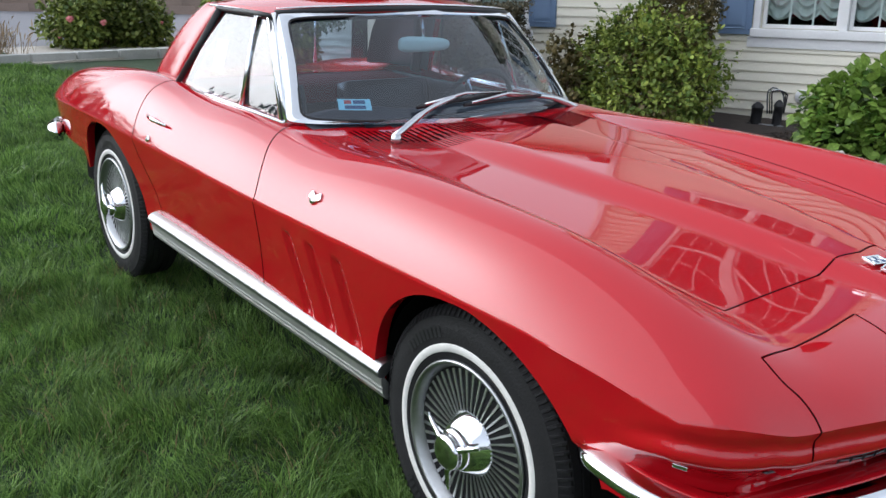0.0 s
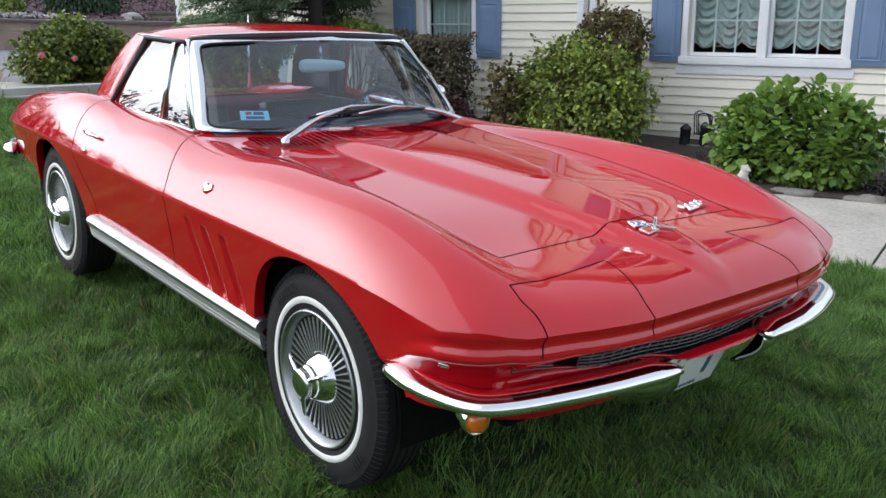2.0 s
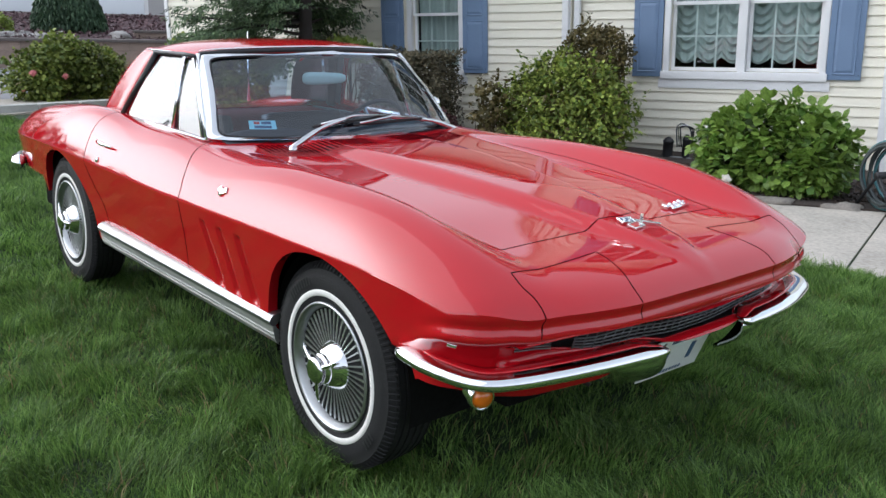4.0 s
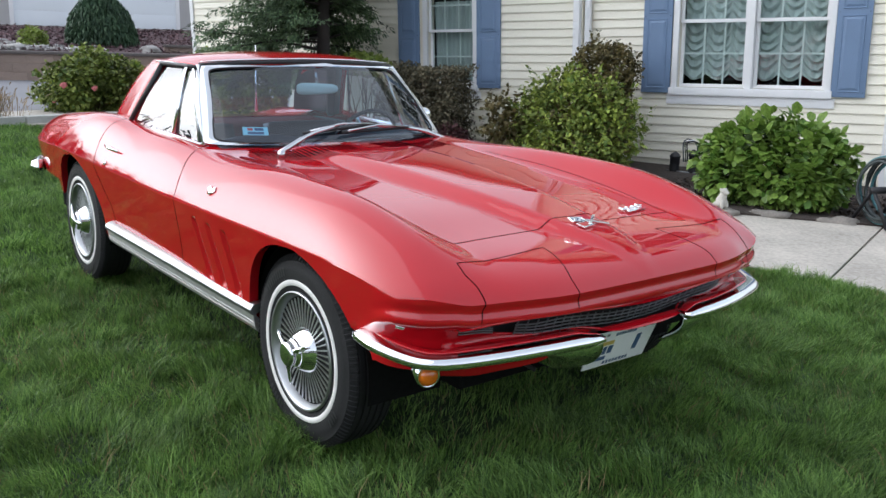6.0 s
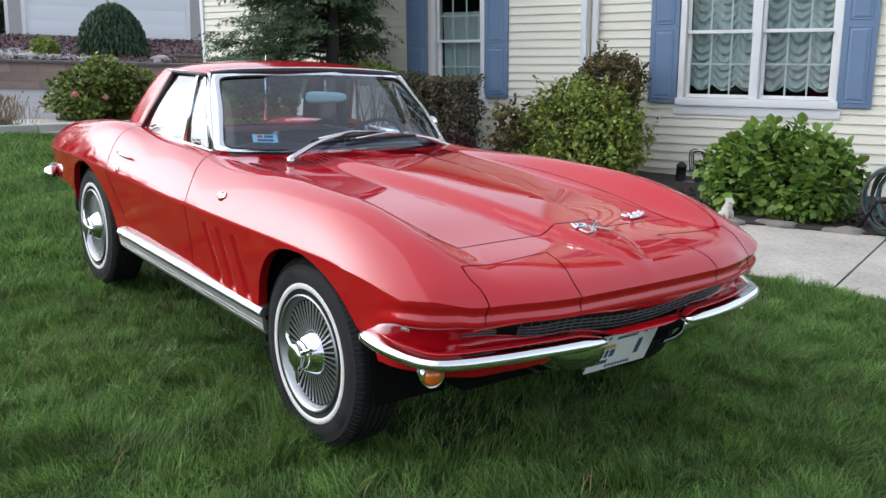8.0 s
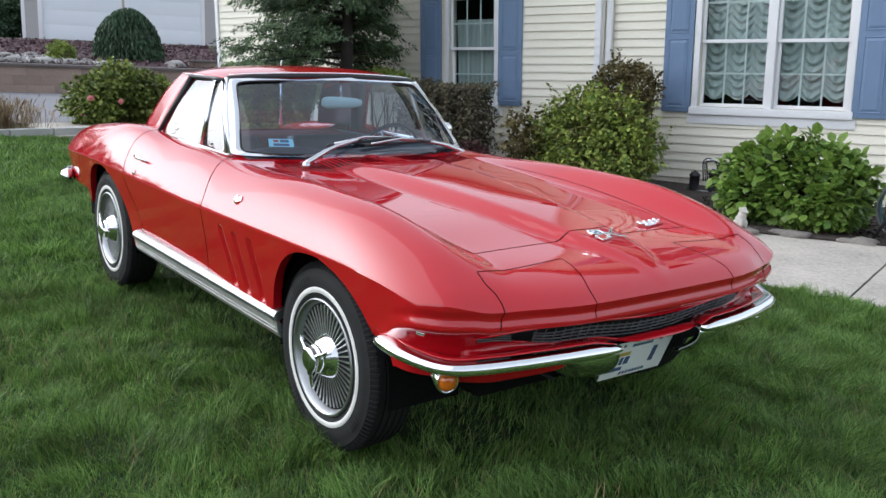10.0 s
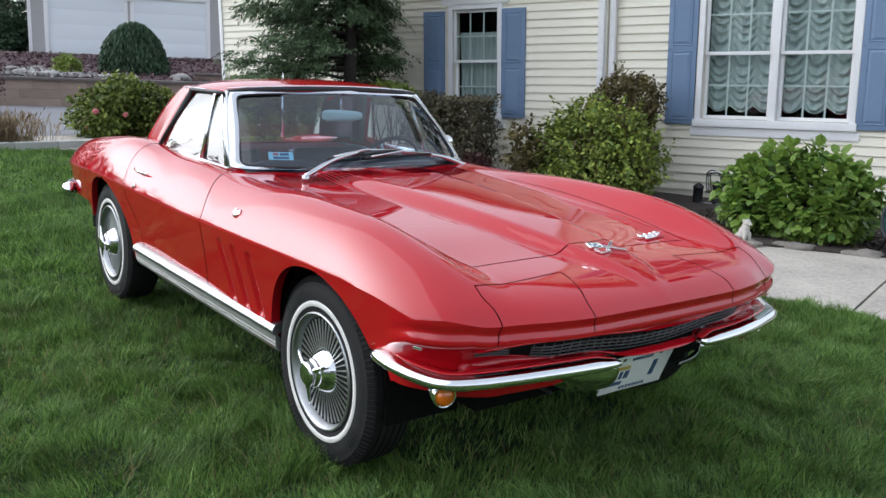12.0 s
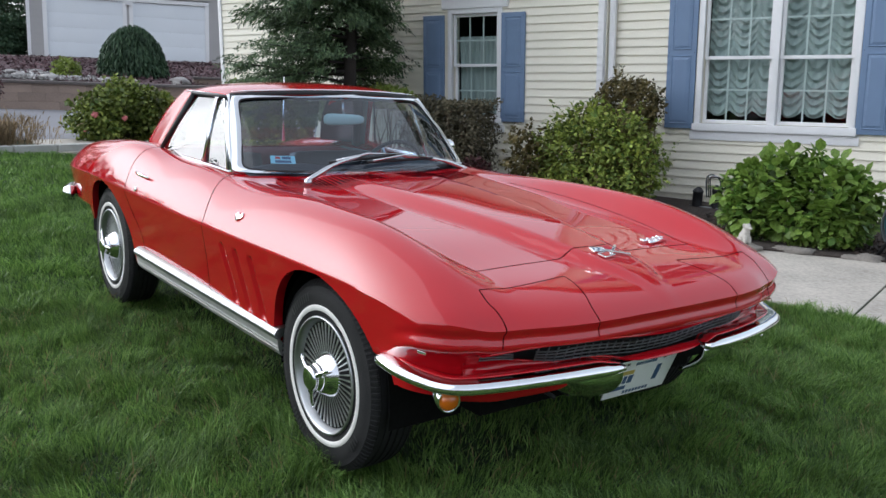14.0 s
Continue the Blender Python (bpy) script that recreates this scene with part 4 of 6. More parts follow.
# ---- inside ----
# Carpet red darkened: the cabin's shade is put into its colour.
DEEPRED = plain("shaded_red_carpet", (.10, .006, .010), .8, 0, 0, .2, 8.0, 120.0, .3)
bm = bmesh.new()
box(bm, -2.38, -1.0, -.60, .60, .40, .46)
box(bm, -2.40, -2.34, -.60, .60, .40, .86)
for sg in (-1, 1):
    box(bm, -2.38, -1.05, sg * .61 - .012, sg * .61 + .012, .42, .885, .005)
part("cabin_tub", bm, VINYL, car, "black cabin lining", False)
vs = []
prof = [(-1.00, .870), (-1.10, .893), (-1.20, .905), (-1.26, .900), (-1.285, .880), (-1.28, .82), (-1.24, .70), (-1.20, .60)]
for i in range(25):
    y = -.60 + 1.2 * i / 24
    hump = .018 * (math.exp(-((abs(y) - .34) / .16) ** 4))
    vs += [(x - .05 * (1 - abs(y / .6) ** 2) * 0 - (.012 if k in (3, 4, 5) else 0) * hump * 30, y, z + (hump if k in (2, 3, 4) else 0)) for k, (x, z) in enumerate(prof)]
piece("dashboard", vs, grid_faces(25, len(prof)), VINYL, car, "black twin-hump dashboard")
for sg in (-1, 1):
    seat_y = sg * .335
    bm = bmesh.new()
    box(bm, -1.95, -1.45, seat_y - .24, seat_y + .24, .46, .60, .05)
    part("seat_cushion", bm, VINYL, car, "black vinyl seat cushion")
    bm = bmesh.new()
    box(bm, -.07, .07, -.235, .235, 0, .44, .05, m=pose(-1.98, seat_y, .46, 0, -14, 0))
    part("seat_backrest", bm, VINYL, car, "black vinyl seat backrest")
piece("rear_shelf", [(-2.42, -.58, .885), (-2.10, -.58, .87), (-2.10, .58, .87), (-2.42, .58, .885), (-2.08, -.58, .80), (-2.08, .58, .80)], [(0, 1, 2, 3), (1, 4, 5, 2)], DEEPRED, car, "red rear shelf behind the seats, darkened as in cabin shade")
# steering wheel
m = pose(-1.46, .385, .825, 0, -66, 0)
v, f = tube([m @ Vector((.195 * math.cos(a), .195 * math.sin(a), 0)) for a in np.linspace(0, 2 * math.pi, 49)], .011, 8, caps=False)
wheel_s = piece("steering_wheel", v, f, BLACK, car, "thin-rimmed black steering wheel with bright spokes")
for k in range(3):
    a = radians(90 + 120 * k)
    bar("spoke", [m @ Vector((0, 0, -.03)), m @ Vector((.19 * math.cos(a), .19 * math.sin(a), 0))], .007, STEEL, "bright spoke", wheel_s, 1.8)
bar("steering_column", [m @ Vector((0, 0, -.03)), m @ Vector((0, 0, -.30))], .025, BLACK, "black steering column")
# inside mirror
MIRRORSHELL = plain("pale_grey_green_mirror_shell", (.62, .78, .70), .45, 0, 0, .06)
bm = bmesh.new()
mm = pose(-1.315, .012, 1.124, 0, 6, -8)
rings = []
for dx, sc in ((-.006, .90), (-.002, 1.0), (.006, 1.0), (.014, .80), (.017, .45)):
    rings.append([])
    for k in range(28):
        a = 2 * math.pi * k / 28
        c, s = math.cos(a), math.sin(a)
        yy = .108 * math.copysign(abs(c) ** .45, c) * (.12 * (1 - sc) + sc if sc < .9 else sc)
        zz = .027 * math.copysign(abs(s) ** .6, s) * sc * (1.0 - .18 * yy / .108)
        rings[-1].append(bm.verts.new(mm @ Vector((dx, yy, zz))))
for a, b in zip(rings, rings[1:]):
    for k in range(28):
        bm.faces.new((a[k], a[(k + 1) % 28], b[(k + 1) % 28], b[k]))
bm.faces.new(rings[0][::-1])
bm.faces.new(rings[-1])
bmesh.ops.recalc_face_normals(bm, faces=bm.faces)
part("mirror_shell", bm, MIRRORSHELL, car, "bright rear-view mirror shell")
bar("mirror_stalk", [(-1.318, .01, 1.15), (-1.33, .01, 1.215)], .007, STEEL, "mirror stalk")
# outside mirror on the far door
bm = bmesh.new()
bmesh.ops.create_uvsphere(bm, u_segments=20, v_segments=12, radius=.038, matrix=pose(-1.37, .715, .975) @ Matrix.Diagonal((.7, 1, 1, 1)))
part("door_mirror", bm, CHROME, car, "round chrome door mirror")
bar("door_mirror_stalk", [(-1.36, .735, .95), (-1.34, .72, .865)], .010, CHROME, "chrome mirror stalk")
# wipers
for base, mid, end, b0, b1 in (((-.85, -.43, .892), (-.95, -.22, .952), (-1.012, -.045, .978), (-1.004, -.24, .948), (-1.018, .175, .974)), ((-1.095, .665, .868), (-1.06, .44, .935), (-1.010, .17, .968), (-.990, -.045, .945), (-1.038, .368, .950))):
    wp = bar("wiper_arm", smooth_line([base, mid, end], 10), [.013] * 4 + [.009] * 6, STEEL, "bright steel wiper arm", flat=.8)
    b0, b1, e = Vector(b0), Vector(b1), Vector(end)
    bar("wiper_blade", [b0, (b0 + b1) / 2, b1], .007, BLACK, "black wiper blade", wp)
    up = Vector((.010, 0, .010))
    bar("blade_bridge", [b0.lerp(b1, .08) + up * .6, e.lerp((b0 + b1) / 2, .5) + up * 1.6, b0.lerp(b1, .92) + up * .6], .005, STEEL, "bright blade bridge", wp)
    bm = bmesh.new()
    bmesh.ops.create_cone(bm, segments=16, radius1=.020, radius2=.014, depth=.03, cap_ends=True, matrix=Matrix.Translation(Vector(base) + Vector((0, 0, -.008))))
    part("wiper_pivot", bm, STEEL, wp, "bright pivot nut")
# cowl grille slots on each side of the cowl
# Strips on the skin, body red darkened for the shade inside a slot.
SLOTRED = plain("shaded_red_slot", (.085, .004, .006), .7, 0, 0, .1, spec=.2)
for sg in (-1,):
    for k in range(26):
        t = k / 25
        y = sg * (.23 + .29 * t)
        gap([(-.84 - .12 * t, y, .9), (-.71 - .09 * t, y, .9)], .0038, 10, "cowl_slot", SLOTRED, .0009, "")
# inspection sticker, paper
PAPER = plain("white_paper", (.78, .79, .80), .8, 0, 0, .05)
PALEBLUE = plain("pale_blue_sticker", (.35, .72, .80), .5, 0, 0, .06)
INK = plain("dark_blue_ink", (.05, .10, .20), .6)
REDINK = plain("red_ink", (.5, .06, .05), .6)


def screen_patch(u0, u1, v0, v1, out):
    return screen_band(u0, u1, v0, v1, out, 4, 4)


v, f = screen_patch(-.765, -.600, .135, .225, -.0075)
stk = piece("sticker", v, f, PALEBLUE, car, "pale blue sticker inside the windscreen")
for u0, u1, v0, v1, mt in ((-.735, -.70, .185, .215, REDINK), (-.690, -.63, .185, .215, INK), (-.735, -.63, .145, .172, INK)):
    v, f = screen_patch(u0, u1, v0, v1, -.0068)
    piece("sticker_mark", v, f, mt, stk)
piece("paper_sheet", [(-1.885, -.590, .985), (-1.785, -.592, .985), (-1.758, -.570, 1.110), (-1.858, -.568, 1.110)], [(0, 1, 2, 3)], PAPER, car, "white paper sheet taped inside the window")

# ---- brightwork ----
# sill covers
for sg in (-1, 1):
    X = list(np.linspace(-.330, -2.005, 40))
    up = [(-.770, .415), (-.806, .418), (-.822, .414), (-.832, .405), (-.836, .394), (-.834, .384), (-.829, .377), (-.815, .374)]
    lo = [(-.815, .377), (-.825, .373), (-.8225, .365), (-.8235, .358), (-.8205, .350), (-.8215, .344), (-.8180, .336), (-.8190, .330), (-.811, .316), (-.802, .306), (-.76, .300)]
    for name, pr, mt, lb in (("sill_moulding", up, SATIN, "bright convex sill moulding"), ("sill_ribs", lo, SILLRIB, "ribbed metal lower sill")):
        vs = []
        for x in X:
            vs += [(x, -sg * y, z) for y, z in pr]
        fs = grid_faces(len(X), len(pr)) + [tuple(range(len(pr))), tuple((len(X) - 1) * len(pr) + k for k in range(len(pr)))[::-1]]
        sharp(piece(name, vs, fs, mt, car, lb), 30)

BUMPER = [(.362, .815, .524), (.425, .850, .527), (.508, .856, .524), (.565, .842, .516), (.675, .783, .504), (.720, .717, .507), (.752, .636, .511), (.805, .471, .521), (.828, .340, .523), (.836, .245, .522), (.839, .205, .522)]


def blade(points, prof, name, mat, parent, label, sg):
    P = smooth_line(points, 48)
    vs = []
    for i, p in enumerate(P):
        t = (P[min(i + 1, 47)] - P[max(i - 1, 0)])
        nrm = Vector((-t.y, t.x, 0)).normalized()
        if nrm.x < 0 and nrm.y < 0:
            nrm = -nrm
        if nrm.x * .5 + nrm.y < 0:
            nrm = -nrm
        q = min(1.0, .25 + i / 5.0) * (1.0 if i < 44 else (1.0 - (i - 43) * .12))
        for d, z in prof:
            r = p + nrm * d * q + Vector((0, 0, z * q))
            vs.append((r.x, sg * r.y, r.z))
    n = len(prof)
    fs = grid_faces(48, n, True) + [tuple(range(n)), tuple(47 * n + k for k in range(n))[::-1]]
    ob = piece(name, vs, fs, mat, parent, label)
    bm = bmesh.new()
    bm.from_mesh(ob.data)
    bmesh.ops.recalc_face_normals(bm, faces=bm.faces)
    bm.to_mesh(ob.data)
    bm.free()
    return ob


for sg in (-1, 1):
    prof = [(-.076, .014), (-.056, .0165), (-.024, .0200), (.002, .0185), (.013, .014), (.0195, .0065), (.0215, -.003), (.018, -.012), (.005, -.020), (-.02, -.022), (-.06, -.008)]
    y_end = .245 if sg < 0 else .165
    bp = blade(BUMPER[:-2] + [(.836, y_end + .04, .522), (.839, y_end, .522)], prof, "front_bumper", CHROME, car, "slim chrome front bumper blade", sg)
    top = [(-.080, .0165), (-.056, .0190), (-.040, .0210), (-.026, .0222), (-.024, .018), (-.05, .006), (-.078, .004)]
    blade(BUMPER[1:-2] + [(.836, y_end + .04, .522), (.839, y_end + .004, .522)], top, "bumper_filler", RED, car, "red filler panel behind the bumper blade", sg)
    # inner guard that drops beside the plate
    vs = []
    for i in range(13):
        y = y_end + .22 * i / 12
        x = .836 - .35 * max(0, y - .22) ** 1.6
        h = .105 * (1 - (i / 12) ** 2.0) + .006
        for j in range(9):
            q = j / 8
            vs.append((x - .010 - .095 * q * q + .010 * math.sin(math.pi * q), sg * y, .516 - h * q))
    ob = piece("bumper_guard", vs, grid_faces(13, 9), CHROME, car, "chrome bumper guard beside the plate")
    md = ob.modifiers.new("thickness", "SOLIDIFY")
    md.thickness = .012
    # turn lamp
    c = Vector((.628, sg * .755, .452))
    ax = Vector((.96, sg * .20, .02)).normalized()
    rot = ax.to_track_quat("Z", "Y").to_matrix().to_4x4()
    mm = Matrix.Translation(c) @ rot
    pr = [(.0, .040), (.016, .038), (.025, .032), (.0295, .020), (.030, .012)]
    v = [mm @ Vector((r * math.cos(a), r * math.sin(a), z)) for r, z in pr for a in np.linspace(0, 2 * math.pi, 25)[:-1]]
    lamp = piece("turn_lamp", v, grid_faces(5, 24, True), AMBER, car, "amber turn signal lens")
    pr = [(.029, .010), (.033, .024), (.036, .020), (.036, .0), (.032, -.03)]
    v = [mm @ Vector((r * math.cos(a), r * math.sin(a), z)) for r, z in pr for a in np.linspace(0, 2 * math.pi, 25)[:-1]]
    piece("lamp_bezel", v, grid_faces(5, 24, True), CHROME, lamp, "chrome lamp bezel")
    # small chrome side badge behind the nose
    p, no = on_body((.60, sg * .83, .590), .003)
    bm = bmesh.new()
    box(bm, -.013, .013, -.002, .002, -.004, .004, .0015, m=Matrix.Translation(p) @ pose(0, 0, 0, 0, 8, sg * -35))
    part("nose_badge", bm, CHROME, car, "small chrome badge")
    # fender flags badge
    p, no = on_body((-.655, sg * .825, .775), .004)
    q = Matrix.Translation(p) @ pose(0, 0, 0, sg * 32, 0, 0) @ Matrix.Scale(.8, 4)
    bm = bmesh.new()
    for ang, ox in ((28, -.016), (-28, .016)):
        box(bm, ox - .024, ox + .024, -.003, .006, -.012, .016, .004, m=q @ pose(0, 0, 0, 0, ang, 0))
    bmesh.ops.create_cone(bm, segments=18, radius1=.018, radius2=.013, depth=.014, cap_ends=True, matrix=q @ pose(0, 0, 0, 90, 0, 0))
    part("fender_badge", bm, CHROME, car, "chrome crossed-flags fender badge")
    # door handle and lock
    a, _ = on_body((-1.965, sg * .80, .800), .014)
    b, _ = on_body((-1.80, sg * .80, .792), .012)
    bar("door_handle", [a, a.lerp(b, .3) + Vector((0, sg * .008, 0)), b], [.012, .010, .005], CHROME, "chrome door handle", flat=.6)
    p, no = on_body((-1.925, sg * .85, .735), .002)
    bm = bmesh.new()
    bmesh.ops.create_cone(bm, segments=16, radius1=.014, radius2=.011, depth=.01, cap_ends=True, matrix=Matrix.Translation(p) @ no.to_track_quat("Z", "Y").to_matrix().to_4x4())
    part("door_lock", bm, CHROME, car, "chrome door lock")
    # rear bumper end
    P = [(-3.30, .832, .520), (-3.42, .812, .515), (-3.54, .765, .510), (-3.62, .66, .505), (-3.66, .45, .505)]
    blade([(-x, y, z) for x, y, z in P], [(-.036, .046), (-.004, .056), (.030, .040), (.042, .008), (.032, -.024), (-.004, -.046), (-.036, -.044)], "rear_bumper", CHROME, car, "chrome rear bumper blade", sg)
for ob in car.children:
    if ob.name.startswith("rear_bumper"):
        for v in ob.data.vertices:
            v.co.x = -v.co.x
        ob.data.flip_normals()

# grille: dark recess, crossed bars, end inserts
vs = []
G = [(-.70 + 1.4 * i / 40) for i in range(41)]
for y in G:
    x = .818 - float(sweep(abs(y)))
    for d, z in ((.030, .622), (.14, .622), (.14, .505), (.060, .508)):
        vs.append((x - d, y, z))
piece("grille_recess", vs, grid_faces(41, 4), BLACK, car, "black grille recess", False)
for k in range(4):
    pts = [(.818 - float(sweep(abs(y))) - .070 + .002 * k, y, grille_floor(abs(y)) + .007 + .0115 * k * (1 - .25 * step(.35, .5, abs(y)))) for y in np.linspace(-.50, .50, 30)]
    bar("grille_bar", pts, .0026, GRILLE, "thin dull metal grille bar", sides=4)
for k in range(31):
    y = -.495 + .033 * k
    x, z = .818 - float(sweep(abs(y))) - .068, grille_floor(abs(y)) + .004
    bar("grille_upright", [(x - .002, y - .008, z), (x + .004, y + .008, z + .044)], .0026, GRILLE, "", sides=4)
for sg in (-1, 1):
    for k in range(3):
        pts = [(.818 - float(sweep(abs(y))) - .052, sg * y, grille_floor(y) + .008 + .007 * k) for y in np.linspace(.575, .675, 8)]
        bar("end_grille_bar", pts, .0026, GRILLE, "dull end grille bar", sides=4)
# rolled red lips above and below the grille
for top in (True, False):
    pts = []
    for y in np.linspace(-.672, .672, 64):
        a = abs(y)
        zc = float(ease([0, .46, .58, .66, .755], [.667, .666, .664, .662, .652])(a))
        z = grille_top(a) + .001 if top else grille_floor(a)
        pts.append((.818 - float(sweep(a)) - float(NOSE_IN(zc - z)) - .004, y, z))
    bar("grille_lip", pts, .0042, RED, "rolled red grille lip")
# red underside of the nose over the grille
vs = []
for y in G:
    a = abs(y)
    x, z = .818 - float(sweep(a)), grille_top(a)
    vs += [(x - d, y, z + h) for d, h in ((.000, .000), (.020, .004), (.05, .007), (.078, .007))]
piece("nose_underside", vs, grid_faces(len(G), 4), RED, car, "red underside of the nose")
# chin panel below, tow brackets
bm = bmesh.new()
box(bm, .44, .62, -.50, .50, .42, .52, .02)
part("chin_panel", bm, UNDER, car, "black under-nose panel")
for y in (-.36, -.30):
    bar("bracket", [(.60, y, .40), (.66, y + .01, .385)], .007, BLACK, "small metal bracket")

# number plate with plain marks
PLATE = plain("white_plate_enamel", (.92, .93, .92), .35, 0, .4, .05)
GOLD = plain("faded_gold_print", (.55, .42, .10), .5)
pm = Matrix.Translation((.698, .003, .410)) @ pose(0, 0, 0, 0, 22, 0)
bm = bmesh.new()
box(bm, -.002, .002, -.1525, .1525, -.076, .076, .0015, m=pm)
plate = part("number_plate", bm, PLATE, car, "white metal number plate with dark marks")


def mark(y0, y1, z0, z1, mat, name="plate_mark"):
    bm = bmesh.new()
    box(bm, .002, .0032, y0, y1, z0, z1, m=pm)
    return part(name, bm, mat, plate, "", False)


for k in range(8):
    mark(-.050 + k * .013, -.041 + k * .013, .052, .064, INK)
    mark(-.060 + k * .016, -.050 + k * .016, -.066, -.054, INK)
for y0, y1, z0, z1, mt in ((-.135, -.045, .018, .034, GOLD), (-.12, -.095, -.02, .012, GOLD), (-.085, -.07, -.02, .012, INK), (-.062, -.040, -.02, .012, INK), (-.135, -.06, -.045, -.03, INK), (.068, .090, -.032, .034, INK)):
    mark(y0, y1, z0, z1, mt)
for y in (-.09, .09):
    mark(y - .006, y + .006, .058, .068, DARKSTEEL, "plate_bolt")
# nose emblem and hood badge
p, no = on_body((.520, 0, .80), .003)
q = pose(0, 0, 0, 0, 13, 0) @ Matrix.Scale(.82, 4)
bm = bmesh.new()
at = Matrix.Translation(p) @ q
for ang in (36, -36):  # crossed staffs
    box(bm, -.006, .006, -.052, .078, 0, .008, .002, m=at @ pose(0, .020, 0, 0, 0, ang))
for sx in (-1, 1):  # a chrome rim round each flag
    flag = at @ pose(sx * .024, -.040, .002, 0, 0, sx * 10)
    for x0, x1, y0, y1 in ((-.021, -.016, -.034, .034), (.016, .021, -.034, .034), (-.016, .016, -.034, -.028), (-.016, .016, .028, .034)):
        box(bm, x0, x1, y0, y1, 0, .008, .001, m=flag)
em = part("nose_emblem", bm, CHROME, car, "chrome crossed-flags nose emblem")
for sx, mt in ((-1, PLATE), (1, REDINK)):
    bm = bmesh.new()
    box(bm, -.016, .016, -.028, .028, .001, .005, m=at @ pose(sx * .024, -.040, .002, 0, 0, sx * 10))
    part("emblem_enamel", bm, mt, em, "enamel field of a flag")
bm = bmesh.new()
for k in range(4):
    box(bm, -.014 + .014 * (k % 2), .014 * (k % 2), -.026 + .014 * k, -.014 + .014 * k, .005, .0058, m=at @ pose(-.024, -.040, .002, 0, 0, -10))
part("emblem_checks", bm, INK, em, "dark checks of the flag")
for sg in (1,):
    p, no = on_body((.375, sg * .40, .77), .003)
    q = Matrix.Translation(p) @ pose(0, 0, 0, 0, 6, 10)
    script = [q @ Vector((-.016 * math.sin(w * 22) - .004 * math.sin(w * 9), -.068 + .136 * w + .008 * math.sin(w * 44), .005)) for w in np.linspace(0, 1, 60)]
    hb = bar("hood_badge", script, .0062, CHROME, "chrome script hood badge", sides=6)
    bar("badge_underline", [q @ Vector((.020, -.062, .004)), q @ Vector((.018, .066, .004))], .0055, CHROME, "", hb)


# ---------- plants ----------
def fast_mesh(name, verts, faces, mat, smooth=False):
    """A large mesh straight from arrays; faces all have the same number of corners."""
    me = bpy.data.meshes.new(name)
    n, k = faces.shape
    me.vertices.add(len(verts))
    me.vertices.foreach_set("co", verts.astype(np.float32).ravel())
    me.loops.add(n * k)
    me.loops.foreach_set("vertex_index", faces.astype(np.int32).ravel())
    me.polygons.add(n)
    me.polygons.foreach_set("loop_start", np.arange(0, n * k, k, dtype=np.int32))
    me.polygons.foreach_set("loop_total", np.full(n, k, dtype=np.int32))
    if smooth:
        me.polygons.foreach_set("use_smooth", np.ones(n, dtype=bool))
    me.materials.append(mat)
    me.update(calc_edges=True)
    return me


LEAF = np.array([(0, 0, 0), (.34, .28, .07), (.36, .68, .05), (0, 1, -.08), (-.36, .68, .05), (-.34, .28, .07), (0, .5, 0)])
LEAF_F = np.array([(0, 1, 6), (1, 2, 6), (2, 3, 6), (3, 4, 6), (4, 5, 6), (5, 0, 6)])
BLADE2 = np.array([(0, 0, 0), (.30, .5, .06), (0, 1, -.06), (-.30, .5, .06)])
BLADE2_F = np.array([(0, 1, 2, 3)])


def leaves(name, at, out, size, mat, parent, rng, shape=LEAF, shape_f=LEAF_F, droop=.35, wide=1.0, label="", spread=.9):
    """Leaves at those places, growing roughly along out."""
    n = len(at)
    d = out + rng.normal(0, spread, (n, 3)) + np.array((0, 0, -droop))
    d /= np.linalg.norm(d, axis=1, keepdims=True)
    up = out * .5 + np.array((0, 0, 1.0)) + rng.normal(0, .45, (n, 3))
    side = np.cross(d, up)
    side /= np.linalg.norm(side, axis=1, keepdims=True) + 1e-9
    nor = np.cross(side, d)
    s = size * rng.uniform(.6, 1.25, (n, 1))
    V = at[:, None, :] + s[:, None] * (shape[None, :, 0:1] * side[:, None] * wide + shape[None, :, 1:2] * d[:, None] + shape[None, :, 2:3] * nor[:, None])
    F = shape_f[None] + (np.arange(n) * len(shape))[:, None, None]
    ob = new(name, fast_mesh(name, V.reshape(-1, 3), F.reshape(-1, shape_f.shape[1]), mat))
    ob.parent = parent
    return tagged(ob, label, kind="stuff")


def clump_points(rng, n, lobes, shell=.35):
    """Places and outward ways on the skins of overlapping lobes (x, y, z, rx, ry, rz)."""
    lobes = np.array(lobes, float)
    area = lobes[:, 3] * lobes[:, 5]
    pick = rng.choice(len(lobes), n, p=area / area.sum())
    v = rng.normal(0, 1, (n, 3))
    v /= np.linalg.norm(v, axis=1, keepdims=True)
    r = 1 - shell * rng.random((n, 1)) ** 1.6
    bump = 1 + .12 * np.sin(v[:, :1] * 9 + pick[:, None]) * np.cos(v[:, 1:2] * 8) + .08 * np.sin(v[:, 2:3] * 14)
    P = lobes[pick, :3] + v * lobes[pick, 3:6] * r * bump
    keep = np.ones(n, bool)
    for k, L in enumerate(lobes):
        q = (((P - L[:3]) / L[3:6]) ** 2).sum(1)
        keep &= (q > .45) | (pick == k)
    return P[keep], v[keep]


